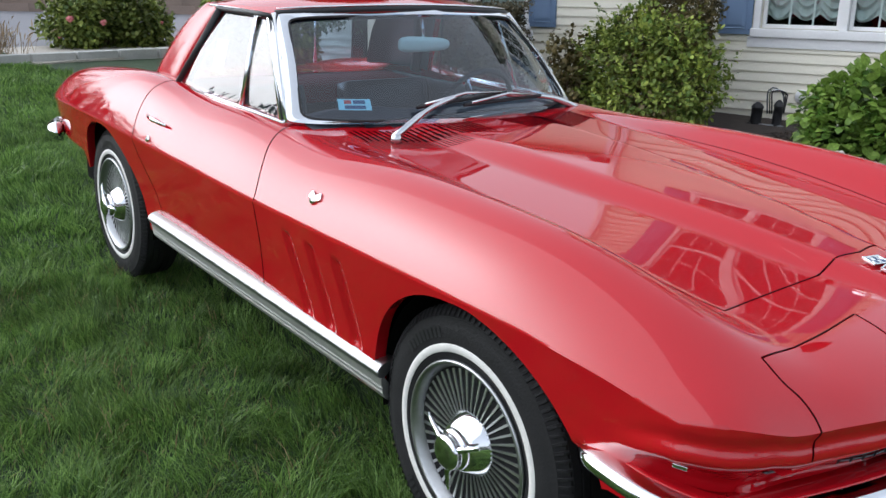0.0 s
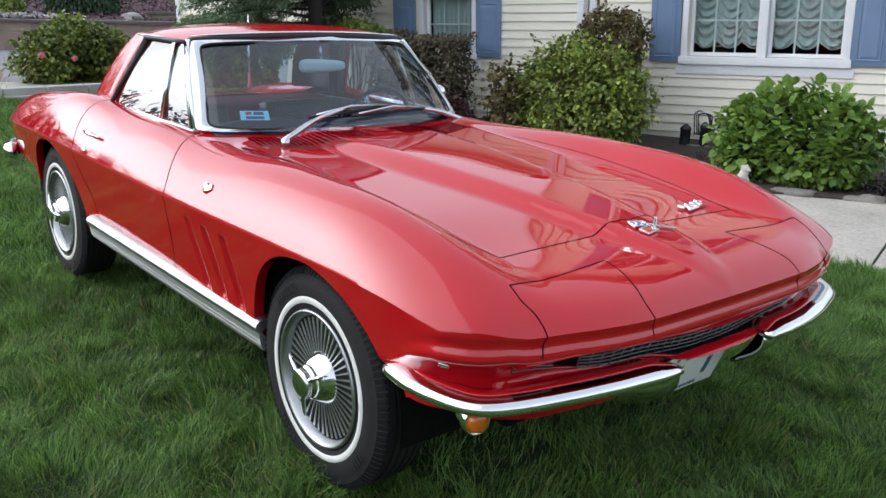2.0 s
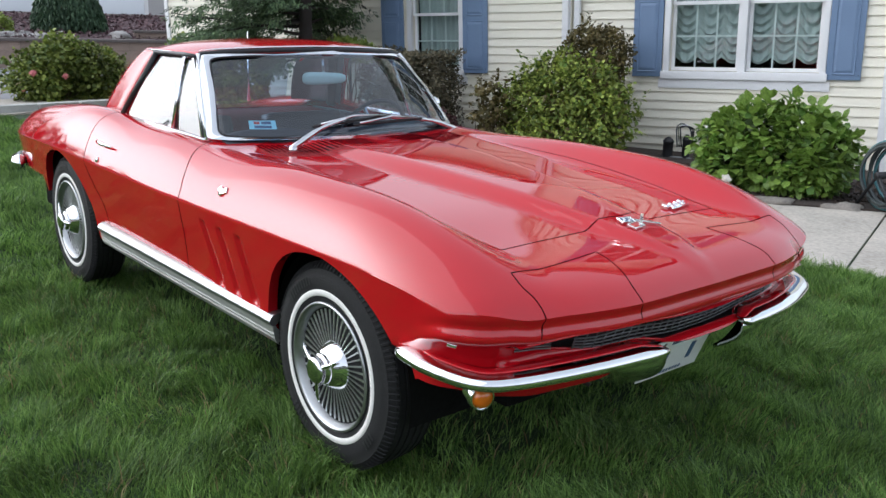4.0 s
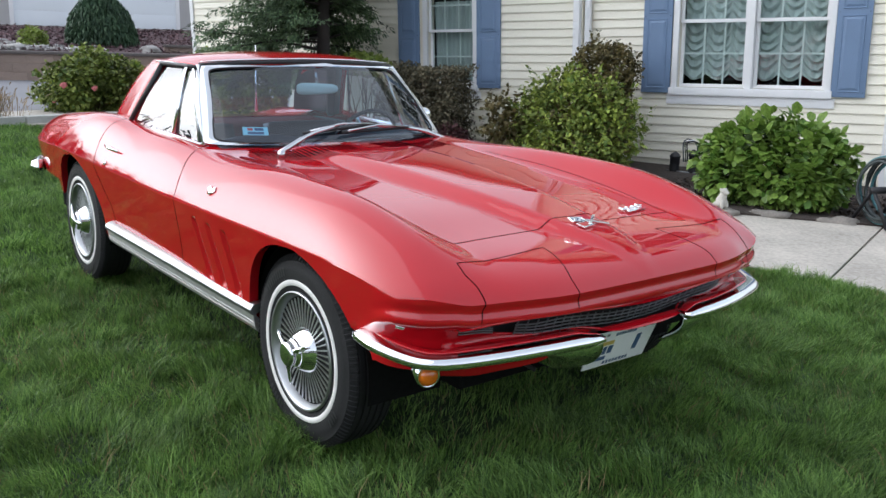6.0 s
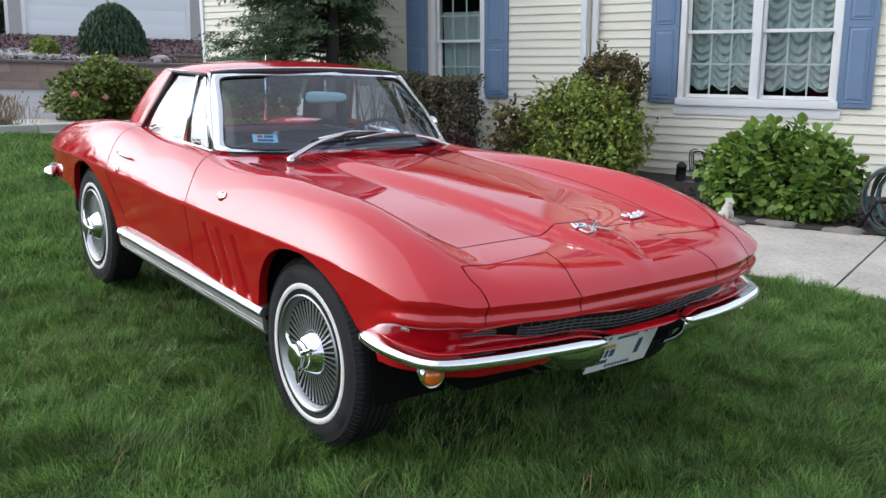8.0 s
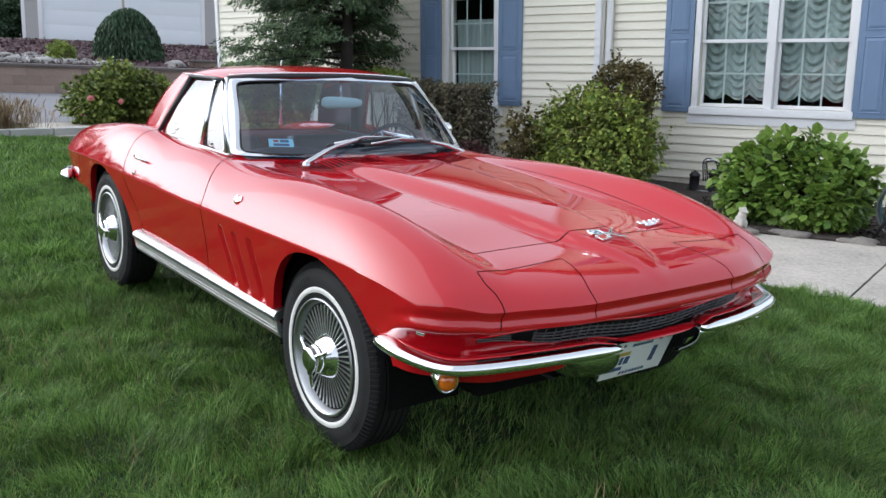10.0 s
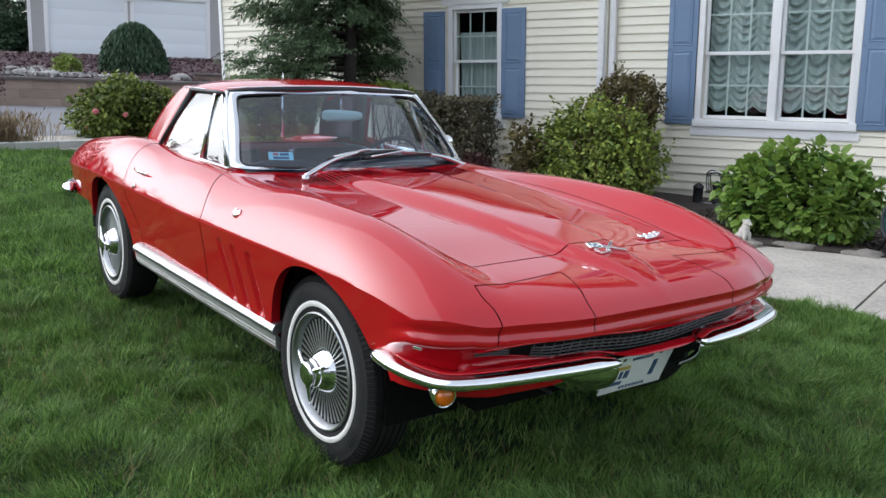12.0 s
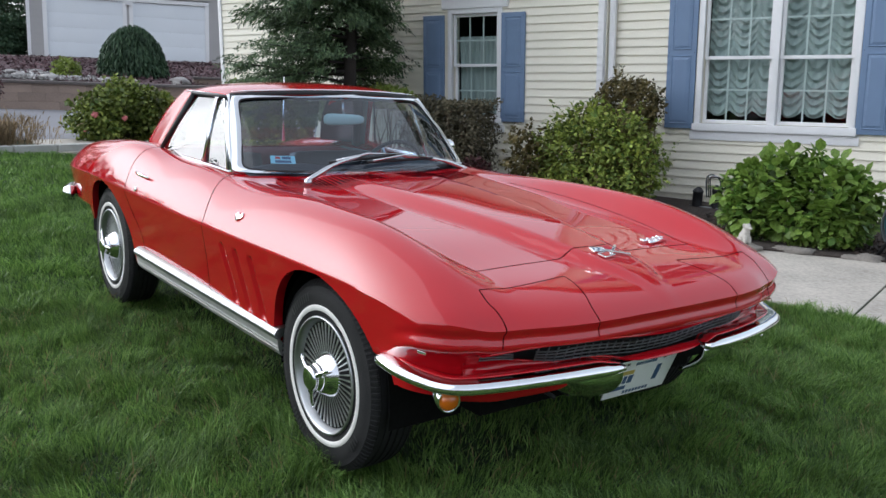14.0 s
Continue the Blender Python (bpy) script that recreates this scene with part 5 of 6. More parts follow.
def stems(name, base, tips, r0, r1, mat, parent, wob=.06, rng=None, label=""):
    vs, fs = [], []
    for t in tips:
        a, b = Vector(base) + Vector((rng.normal(0, .06), rng.normal(0, .06), 0)), Vector(t)
        mid = a.lerp(b, .5) + Vector((rng.normal(0, wob), rng.normal(0, wob), .08))
        v, f = tube([a, a.lerp(mid, .5), mid, mid.lerp(b, .5), b], [r0, r0 * .85, (r0 + r1) / 2, r1 * 1.3, r1], 6)
        o = len(vs)
        vs += v
        fs += [tuple(i + o for i in q) for q in f]
    ob = piece(name, vs, fs, mat, parent, label)
    return tagged(ob, kind="stuff")


def shrub(name, loc, lobes, n, size, mat, seed, label, category="shrub", shape=LEAF, shape_f=LEAF_F, droop=.35, wide=1.0, inner=None, n_stems=14, shell=.35, spread=.9, sprigs=0, reach=.13):
    rng = np.random.default_rng(seed)
    e = empty(name, Matrix.Translation(loc), label, category)
    P, v = clump_points(rng, n, lobes, shell)
    if sprigs:
        # young shoots that stand out of the crown
        pick = rng.choice(len(P), sprigs)
        way = v[pick] * .8 + np.array((0, 0, .6)) + rng.normal(0, .3, (sprigs, 3))
        way /= np.linalg.norm(way, axis=1, keepdims=True)
        far = rng.uniform(.4, 1.2, (sprigs, 1)) * reach
        for k in range(12):
            P = np.r_[P, P[pick] + way * far * (k + 1) / 12 + rng.normal(0, .012, (sprigs, 3))]
            v = np.r_[v, way + rng.normal(0, .7, (sprigs, 3))]
    leaves("leaves", P, v, size, mat, e, rng, shape, shape_f, droop, wide, spread=spread)
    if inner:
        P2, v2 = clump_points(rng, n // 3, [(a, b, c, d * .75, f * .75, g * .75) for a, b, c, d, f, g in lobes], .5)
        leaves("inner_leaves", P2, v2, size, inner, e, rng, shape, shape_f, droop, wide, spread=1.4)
    pick = P[rng.choice(len(P), n_stems)]
    stems("stem_cluster", (0, 0, 0), [tuple(p * np.array((.85, .85, .9))) for p in pick], .012, .004, TWIG, e, rng=rng)
    return e


HYDRANGEA = leafy("hydrangea_leaf", (.070, .155, .022), (.255, .365, .072), .42, .25, 4.0, 0.55, 1.4)
# Darker copy of the leaf: shade inside the crown put into its colour.
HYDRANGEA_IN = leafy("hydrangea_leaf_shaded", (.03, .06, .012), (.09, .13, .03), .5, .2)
GREENBUSH = leafy("shrub_leaf", (.066, .118, .020), (.325, .375, .073), .6, .25, 5.0, 0.45, 1.65)
REDBUSH = leafy("bronze_leaf", (.060, .058, .018), (.17, .13, .050), .5, .2, 5.0, 0.5, 1.5)
HEDGE = leafy("dark_hedge_leaf", (.060, .058, .036), (.20, .172, .11), .55, .2, 5.0, .45, 1.6)
MAROON = leafy("maroon_leaf", (.035, .013, .016), (.10, .035, .038), .5, .15)
CONIFER = leafy("cypress_spray", (.034, .066, .034), (.155, .22, .105), .5, .2, 3.0, .40, 1.7)
ROSELEAF = leafy("rose_leaf", (.055, .095, .015), (.25, .29, .065), .5, .2, 3.0, 0.45, 1.6)
PINK = plain("pink_petal", (.55, .16, .17), .6, 0, 0, .2, 20.0)
DRYGRASS = leafy("dry_grass", (.13, .09, .05), (.36, .27, .16), .7, .3)
WEEPING = leafy("weeping_needle", (.016, .045, .022), (.07, .12, .06), .6, .15)
LIMEBUSH = leafy("lime_leaf", (.12, .17, .03), (.26, .32, .07), .5, .25)

cH, sH = math.cos(HA), math.sin(HA)


def hp(u, v, z=-.04):
    return (u * cH - v * sH, u * sH + v * cH, z)


# hydrangea by the walk: lobes, then big single leaves on its near skin
HYD = [(-.62, .10, .42, .42, .42, .42), (-.20, .0, .55, .48, .44, .46), (.28, .0, .55, .46, .44, .45), (.66, .05, .44, .40, .42, .40), (0, -.15, .34, .75, .40, .34), (.45, -.2, .30, .45, .36, .30), (-.5, -.2, .28, .42, .34, .28)]
rot = Matrix.Rotation(HA, 3, "Z")
HYD = [(*(rot @ Vector((h[0] * .66, h[1] * .8, h[2] * .78))), *[c * .70 for c in h[3:5]], h[5] * .80) for h in HYD]
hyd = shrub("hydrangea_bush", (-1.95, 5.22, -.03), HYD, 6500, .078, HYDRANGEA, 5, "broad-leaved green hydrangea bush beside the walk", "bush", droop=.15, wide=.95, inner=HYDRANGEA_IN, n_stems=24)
leaf_mesh = mesh("leaf", [tuple(p) for p in LEAF * np.array((.95, 1, 1))], [tuple(f) for f in LEAF_F], HYDRANGEA, False)
rng = np.random.default_rng(11)
P, v = clump_points(rng, 1300, HYD, .10)
sel = [i for i in range(len(P)) if v[i] @ np.array((.35, -.85, .45)) > .15][:295]
for i in sel:
    d = Vector(v[i]) + Vector(rng.normal(0, .5, 3)) + Vector((0, 0, .05))
    q = d.to_track_quat("Y", "Z").to_matrix().to_4x4()
    lf = new("leaf", leaf_mesh)
    lf.parent = hyd
    lf.matrix_basis = Matrix.Translation(Vector(P[i])) @ q @ Matrix.Scale(float(rng.uniform(.095, .15)), 4)

# mixed shrubs in front of the wall
shrub("green_shrub", hp(-2.05, 6.35), [(-.55, 0, .45, .42, .40, .42), (0, -.05, .55, .50, .42, .48), (.38, .05, .50, .42, .4, .46), (.1, -.2, .25, .7, .4, .28), (-.1, .05, .85, .34, .32, .22), (.30, .05, .88, .26, .28, .20), (-.62, .05, .72, .20, .2, .20), (.62, 0, .42, .2, .2, .3), (-.30, 0, .98, .2, .2, .16)], 12500, .056, GREENBUSH, 21, "leafy mid-green shrub tinged bronze in front of the siding", droop=.3, wide=.72, n_stems=30, spread=1.1, shell=.6, inner=REDBUSH, sprigs=260, reach=.20)
shrub("bronze_shrub", hp(-1.95, 6.95), [(0, 0, 1.05, .40, .32, .36), (.05, 0, .6, .38, .3, .5), (-.15, 0, 1.20, .26, .26, .26), (.2, 0, 1.18, .24, .26, .24)], 8000, .038, REDBUSH, 22, "rounded bronze-green shrub against the house wall", droop=.2, n_stems=30, spread=1.1, inner=REDBUSH, sprigs=150, reach=.10)
shrub("sparse_shrub", hp(-2.92, 6.25), [(0, 0, .48, .24, .22, .30), (.1, 0, .25, .26, .22, .25), (-.05, 0, .72, .14, .14, .14)], 900, .055, REDBUSH, 23, "thin reddish-green shrub with bare twigs", n_stems=26, shell=.8, spread=1.2, sprigs=40, reach=.14)
rng = np.random.default_rng(31)
e = empty("clipped_hedge", Matrix.Translation(hp(-4.26, 6.75)) @ Matrix.Rotation(HA, 4, "Z"), "dark clipped hedge under the small window", "hedge")
n = 9000
P = rng.uniform(-1, 1, (n, 3))
ax = rng.integers(0, 3, n)
P[np.arange(n), ax] = np.sign(P[np.arange(n), ax]) * rng.uniform(.82, 1.0, n)
v = np.zeros((n, 3))
v[np.arange(n), ax] = np.sign(P[np.arange(n), ax])
P = np.sign(P) * np.abs(P) ** 1.08
bumps = 1 + .05 * np.sin(P[:, :1] * 7) + .05 * np.cos(P[:, 2:3] * 9 + P[:, :1] * 4)
P = P * np.array((.56, .36, .535)) * bumps + np.array((0, 0, .535))
leaves("leaves", P, v, .042, HEDGE, e, rng, BLADE2, BLADE2_F, .1, 1.3)
P = rng.uniform(-1, 1, (5000, 3)) * np.array((.52, .30, .50)) + np.array((0, 0, .54))
leaves("inner_leaves", P, rng.normal(0, 1, (5000, 3)), .06, HEDGE, e, rng, BLADE2, BLADE2_F, .1, 1.5)
stems("stem_cluster", (0, 0, 0), [tuple(p) for p in P[:30]], .014, .005, TWIG, e, rng=rng)
shrub("maroon_shrub", hp(-3.58, 6.25), [(0, 0, .20, .28, .24, .22), (.18, 0, .15, .2, .2, .16)], 1600, .045, MAROON, 24, "low dark maroon shrub beside the hedge", n_stems=10)

# cypress-like tree
tree = empty("cypress_tree", Matrix.Translation(hp(-5.64, 6.45)), "dark green spreading cypress tree before the house", "tree")
rng = np.random.default_rng(41)
v, f = tube([(0, 0, -.1), (.01, .01, .5), (.02, 0, 1.2), (0, .02, 2.0), (.01, 0, 2.9), (0, 0, 3.7)], [.125, .10, .088, .075, .05, .015], 12)
piece("trunk", v, f, BARK, tree, "dark trunk")
P, D, tips = [], [], []
for k in range(150):
    z = .95 + 2.9 * (k / 150) ** .95
    a = k * 2.399 + rng.normal(0, .3)
    L = (1.66 - .36 * (z - 1.0)) * rng.uniform(.5, 1.15)
    L *= 1 - .52 * step(-.2, .7, math.cos(a - HA - .3))
    if z < 2.15 and abs((a + .10 + math.pi) % (2 * math.pi) - math.pi) < .95:
        continue
    if z < 1.5 and math.cos(a - HA) > .25:
        continue
    d = np.array((math.cos(a), math.sin(a), rng.uniform(-.12, .22)))
    sag = rng.uniform(.05, .22)
    tip = np.array((0, 0, z - sag)) + d * L
    tips.append(((0, 0, z - .05), tip))
    for j in range(int(18 + 16 * L)):
        q = rng.uniform(.18, 1.0) ** .8
        c = np.array((0, 0, z - sag * q * q)) + d * L * q + rng.normal(0, .04, 3)
        sidew = np.array((-math.sin(a), math.cos(a), 0)) * rng.normal(0, .21 * (1.15 - q * .6))
        way = d + sidew * 2.2 + rng.normal(0, .25, 3) + np.array((0, 0, -.25))
        way /= np.linalg.norm(way)
        # a flat spray: a short twig with scales to both sides, its end hanging
        m = 34
        w = rng.uniform(0, 1, (m, 1))
        fan = c + sidew + way * (w - .3) * .24 + np.array((0, 0, -.07)) * w * w + rng.normal(0, 1, (m, 3)) * np.array((.034, .034, .013)) * (1.3 - w * .6)
        P.append(fan)
        D.append(np.tile(way + np.array((0, 0, -.1)), (m, 1)))
P, D = np.concatenate(P), np.concatenate(D)
leaves("foliage", P, D / np.linalg.norm(D, axis=1, keepdims=True), .060, CONIFER, tree, rng, BLADE2, BLADE2_F, .3, .55, spread=.45)
vs, fs = [], []
for a, b in tips:
    a, b = Vector(a), Vector(b)
    v, f = tube([a, a.lerp(b, .5) + Vector((0, 0, .03)), b], [.022, .014, .004], 5)
    o = len(vs)
    vs += v
    fs += [tuple(i + o for i in q) for q in f]
tagged(piece("branch_mass", vs, fs, BARK, tree), kind="stuff")
# low greenery under the tree
shrub("low_shrub", hp(-6.6, 6.35), [(0, 0, .55, .50, .3, .58), (-.5, -.2, .5, .5, .3, .6), (-1.0, -.40, .5, .5, .3, .6)], 15000, .06, GREENBUSH, 26, "low green shrub at the foot of the tree", n_stems=14)

shrub("low_shrub", hp(-5.0, 6.5), [(0, 0, 1.08, .34, .2, .14), (.26, 0, 1.05, .24, .2, .12), (-.25, 0, 1.08, .25, .2, .13)], 1500, .05, LIMEBUSH, 28, "leggy yellow-green shrub beside the tree trunk", n_stems=14)

# rose bush by the drive
rose = shrub("rose_bush", (-13.3, 2.45, -.10), [(-.35, .1, .48, .52, .55, .48), (.1, -.35, .45, .50, .60, .46), (.1, .5, .5, .5, .5, .46), (0, 0, .72, .5, .55, .40), (0, .75, .32, .4, .4, .34)], 9500, .075, ROSELEAF, 27, "round green rose bush with pink blooms", "bush", n_stems=24, inner=GREENBUSH, sprigs=120, reach=.16)
for k, (x, y, z, r) in enumerate(((.55, -.62, .55, .085), (.62, -.15, .50, .075), (.5, .80, .48, .05), (.40, -.75, .28, .045))):
    bm = bmesh.new()
    for j in range(18):
        a, rr = j * 2.4, .25 + .75 * j / 18
        c = Vector((math.cos(a) * r * rr * .5, math.sin(a) * r * rr * .5, r * (.35 - .35 * rr)))
        bmesh.ops.create_icosphere(bm, subdivisions=1, radius=r * .38, matrix=Matrix.Translation(c) @ pose(0, 0, 0, a * 30, 40, a * 57) @ Matrix.Diagonal((1, .75, .3, 1)))
    ob = part("rose_bloom", bm, PINK, rose, "pink rose bloom")
    ob.matrix_basis = Matrix.Translation((x, y, z)) @ pose(0, 0, 0, 60, 0, 70)

# tuft of dry grass
rng = np.random.default_rng(51)
e = empty("dry_grass_tuft", Matrix.Translation((-11.9, .10, -.06)), "tan dry ornamental grass behind the kerb", "grass tuft")
n = 1700
P = np.c_[rng.normal(0, .22, n), rng.normal(-.25, .42, n), np.zeros(n)]
D = np.c_[rng.normal(0, .28, n), rng.normal(0, .28, n), np.ones(n)]
leaves("blade_mass", P, D, .5, DRYGRASS, e, rng, BLADE2, BLADE2_F, 0, .035, spread=.12)
P = P + D * .36 + rng.normal(0, .08, (n, 3))
leaves("seed_mass", P, D, .14, DRYGRASS, e, rng, BLADE2, BLADE2_F, 0, .25, spread=.5)

# ---------- across the drive ----------
KERB = plain("grey_kerb_block", (.42, .42, .40), .85, 0, 0, .15, 3.0, 60.0, .3, random_value=.15)
WALLBLOCK = plain("brown_wall_block", (.28, .215, .18), .9, 0, 0, .2, 2.0, 40.0, .4, random_value=.25)
WALLCAP = plain("dark_wall_cap", (.12, .105, .10), .9, 0, 0, .2, 2.0, 40.0, .3)
PURPLEMULCH = plain("purple_brown_mulch", (.085, .050, .056), .95, 0, 0, .5, 1.5, 25.0, .9)
GREYSIDING = plain("grey_vinyl_siding", (.40, .39, .385), .6, 0, 0, .05, 1.0, 40.0, random_value=.1)
GARAGE = plain("white_garage_door", (.76, .80, .84), .5, 0, 0, .03, 1.0, 40.0)

kerb = empty("kerb", pose(0, 0, 0), "grey block kerb along the lawn's end", "kerb", kind="structure")
for k in range(22):
    t = -5 + k * .62
    ob = box_part("kerb_block", -.09, .09, -.30, .30, -.25, .15, KERB, kerb, "", .02)
    ob.matrix_basis = pose(-11.25 - .19 * t, t * 1.0, -.06, 0, 0, 10.8)
slab("side_walk", [(-11.4, 1.5), (-11.1, .9), (-13.2, .9), (-14.0, 1.2), (-15.5, 5.5), (-12.4, 5.5)], -.2, -.012, CONCRETE).name = "side_walk"
tagged(bpy.data.objects["side_walk"], "pale concrete path behind the rose bush", "path", kind="structure")
piece("road", [(-13.4, -30, -.01), (-13.4, .9, -.01), (-14.6, 9, -.006), (-22.8, 12, .10), (-21.5, -30, .05)], [(4, 3, 2, 1, 0)], ASPHALT)
tagged(bpy.data.objects["road"], "grey asphalt drive", "road", kind="structure")

# a far frame whose own x runs across the view, y away from the lawn
FARZ = Matrix.Translation((-20.6, 4.33, 0)) @ Matrix.Rotation(radians(74.2), 4, "Z")
rw = tagged(new("retaining_wall"), "brown block retaining wall with a dark cap", "wall", kind="structure")
rw.matrix_world = FARZ
for r in range(3):
    for k in range(26):
        u = -6.5 + k * .62 + (.31 if r % 2 else 0)
        if u > 8.5:
            continue
        ob = box_part("wall_block", -.3085, .3085, -.12, .12, .001, .224, WALLBLOCK, rw, "", .005)
        ob.matrix_basis = pose(u, .02 * r, .04 + r * .225)
box_part("wall_cap", -6.9, 9.4, -.16, .30, .715, .785, WALLCAP, rw, "dark stone cap", .02)
box_part("wall_backing", -6.9, 9.4, .14, .30, -.2, .71, WALLCAP, rw, "", 0)
# upper step of the wall
box_part("wall_cap", 2.1, 9.4, .95, 1.30, .93, 1.0, WALLCAP, rw, "dark stone cap", .02)
box_part("upper_wall", 2.1, 9.4, 1.0, 1.25, .50, .93, WALLBLOCK, rw, "", .01)
bank = piece("bank", [FARZ @ Vector(p) for p in ((-20, .2, .74), (20, .2, .74), (20, 4.5, 1.0), (-20, 4.5, 1.0), (20, 11.2, 1.38), (-20, 11.2, 1.38), (20, 40, 1.5), (-20, 40, 1.5))], [(0, 1, 2, 3), (3, 2, 4, 5), (5, 4, 6, 7)], PURPLEMULCH)
tagged(bank, "bank of purple-brown mulch above the wall", "bank", kind="structure")
PALEROCK = plain("pale_grey_rock", (.30, .29, .28), .9, 0, 0, .2, 3.0, 40.0, .5, random_value=.2)
for k, (u, w, z, s) in enumerate(((-2.9, 1.6, .84, .4), (-2.2, 1.2, .82, .55), (-1.8, 2.2, .88, .4), (-1.5, .9, .80, .65), (-.9, 1.2, .82, .45), (-.1, .8, .80, .4), (1.75, .9, .82, .65), (-2.5, 2.4, .90, .45), (-2.0, 3.2, .94, .4), (-3.4, 1.0, .82, .4), (-.5, 1.6, .84, .3))):
    ob = rock("garden_rock", FARZ @ Vector((u, w, z)), (s, s * .7, s * .45), k + 3, PALEROCK)
    tagged(ob, "pale grey garden rock on the mulch bank", "rock", "garden rocks")
rng = np.random.default_rng(61)
GRAVEL = leafy("pale_gravel", (.30, .29, .28), (.62, .61, .60), .9, 0, 2.0, .7, 1.2)
BANKCHIP = leafy("purple_bark_chip", (.045, .026, .030), (.16, .10, .105), .9, 0, 1.5, .5, 1.5)
n = 9000
u, w = rng.uniform(-6, 9, n), rng.uniform(.35, 10.5, n) ** 1.0
P = np.array([tuple(FARZ @ Vector((a, b, .755 + .06 * min(b, 4.5) + .057 * max(0, b - 4.5)))) for a, b in zip(u, w)])
e = empty("bark_mulch", pose(0, 0, 0), "loose purple-brown bark mulch on the bank", "mulch", kind="stuff")
leaves("chip_mass", P, np.c_[rng.normal(0, 1, (n, 2)), np.full(n, .3)], .13, BANKCHIP, e, rng, BLADE2, BLADE2_F, 0, .9, spread=.4)
n = 1500
u, w = rng.normal(-2.0, .9, n), np.abs(rng.normal(0, 1.0, n)) + .45
P = np.array([tuple(FARZ @ Vector((a, b, .775 + .06 * b))) for a, b in zip(u, w)])
e = empty("gravel_bed", pose(0, 0, 0), "pale gravel between the rocks on the bank", "gravel", kind="stuff")
leaves("gravel_mass", P, np.c_[rng.normal(0, 1, (n, 2)), np.full(n, .5)], .10, GRAVEL, e, rng, BLADE2, BLADE2_F, 0, 1.2, spread=.5)
shrub("lime_shrub", FARZ @ Vector((-1.13, 1.9, .84)), [(0, 0, .22, .35, .35, .28), (.25, .0, .18, .28, .28, .22)], 1200, .09, LIMEBUSH, 62, "small lime-green shrub on the bank", n_stems=8)
# weeping mound
wm = empty("weeping_shrub", FARZ @ Matrix.Translation((.60, 3.0, .86)), "dome-shaped dark weeping evergreen on the bank", "shrub")
n = 9000
v = rng.normal(0, 1, (n, 3))
v[:, 2] = np.abs(v[:, 2]) + .15
v /= np.linalg.norm(v, axis=1, keepdims=True)
P = v * np.array((.95, .90, 1.50)) * rng.uniform(.80, 1.02, (n, 1)) 
leaves("fronds", P, np.c_[v[:, :2] * .4, np.full(n, -1.0)], .16, WEEPING, wm, rng, BLADE2, BLADE2_F, .3, .55, spread=.25)
v2, f2 = tube([(0, 0, 0), (.03, 0, .7), (0, 0, 1.35)], [.08, .06, .03], 8)
piece("trunk", v2, f2, BARK, wm, "short dark trunk")

gar = tagged(new("garage_house"), "grey-sided garage with two white sectional doors", "garage")
GM = FARZ @ Matrix.Translation((0, 12.0, 1.40))
gar.matrix_world = GM
DOORS = ((-2.15, .48), (.85, 3.50))
z = 0.0
while z < 3.3:
    spans = [(-2.72, 6.0)]
    if z < 2.22:
        for a, b in DOORS:
            spans = [s for p, q in spans for s in ((p, min(q, a - .14)), (max(p, b + .14), q)) if s[1] - s[0] > .02]
    for p, q in spans:
        piece("siding_course", [(p, 0, z + .125), (q, 0, z + .125), (q, -.018, z), (p, -.018, z), (q, 0, z), (p, 0, z)], [(3, 2, 1, 0), (5, 4, 2, 3)], GREYSIDING, gar, smooth=False)
    z += .122
box_part("wall", -2.72, 6.0, .12, .30, 0, 3.4, GREYSIDING, gar, "", 0)
box_part("corner_board", -2.84, -2.72, -.03, .3, 0, 3.4, TRIM, gar, "white corner board")
box_part("side_wall", -2.80, -2.66, .31, 7, 0, 3.4, GREYSIDING, gar, "", 0)
for a, b in DOORS:
    d = new("garage_door")
    d.parent = gar
    for k in range(4):
        box_part("door_section", a, b, .04, .09, k * .53 + .001, k * .53 + .529, GARAGE, d, "white door section", .004)
    box_part("door_casing", a - .14, a, -.03, .08, 0, 2.24, TRIM, gar, "white door casing")
    box_part("door_casing", b, b + .14, -.03, .08, 0, 2.24, TRIM, gar, "white door casing")
    box_part("door_casing", a - .14, b + .14, -.032, .08, 2.13, 2.27, TRIM, gar, "white door casing")
box_part("wall_lamp", .56, .78, -.14, -.02, 2.0, 2.28, TRIM, gar, "white wall lamp", .02)
box_part("apron", -4, 7, -1.2, .0, -.12, -.02, CONCRETE, gar, "concrete apron before the doors", 0)
vsr = [(-3.3, -.5, 3.3), (6.5, -.5, 3.3), (6.5, 4, 5.4), (-3.3, 4, 5.4)]
piece("roof", vsr + [(x, y, z + .15) for x, y, z in vsr], [(0, 1, 2, 3), (7, 6, 5, 4), (0, 4, 5, 1), (3, 7, 4, 0), (1, 5, 6, 2)], ROOFING, gar, "dark roof", False)
for k, (u, w, s) in enumerate(((-3.55, 13.0, .85), (-4.6, 14.0, 1.1), (-6.0, 13.2, 1.0), (-4.0, 17.5, 2.2), (-6.2, 18.0, 2.4), (-8.5, 17.0, 2.2))):
    shrub("round_evergreen", FARZ @ Vector((u, w, 1.40)), [(0, 0, .75 * s, .8 * s, .8 * s, .8 * s), (.1, .1, 1.2 * s, .55 * s, .55 * s, .5 * s)], int(2600 * max(1, s)), .13, WEEPING, 70 + k, "clipped round evergreen beside the garage", n_stems=6)
shrub("maroon_barberry", FARZ @ Vector((-2.75, -2.5, .1)), [(0, 0, .6, .5, .5, .6)], 1500, .07, MAROON, 75, "dark maroon barberry before the wall", n_stems=10)

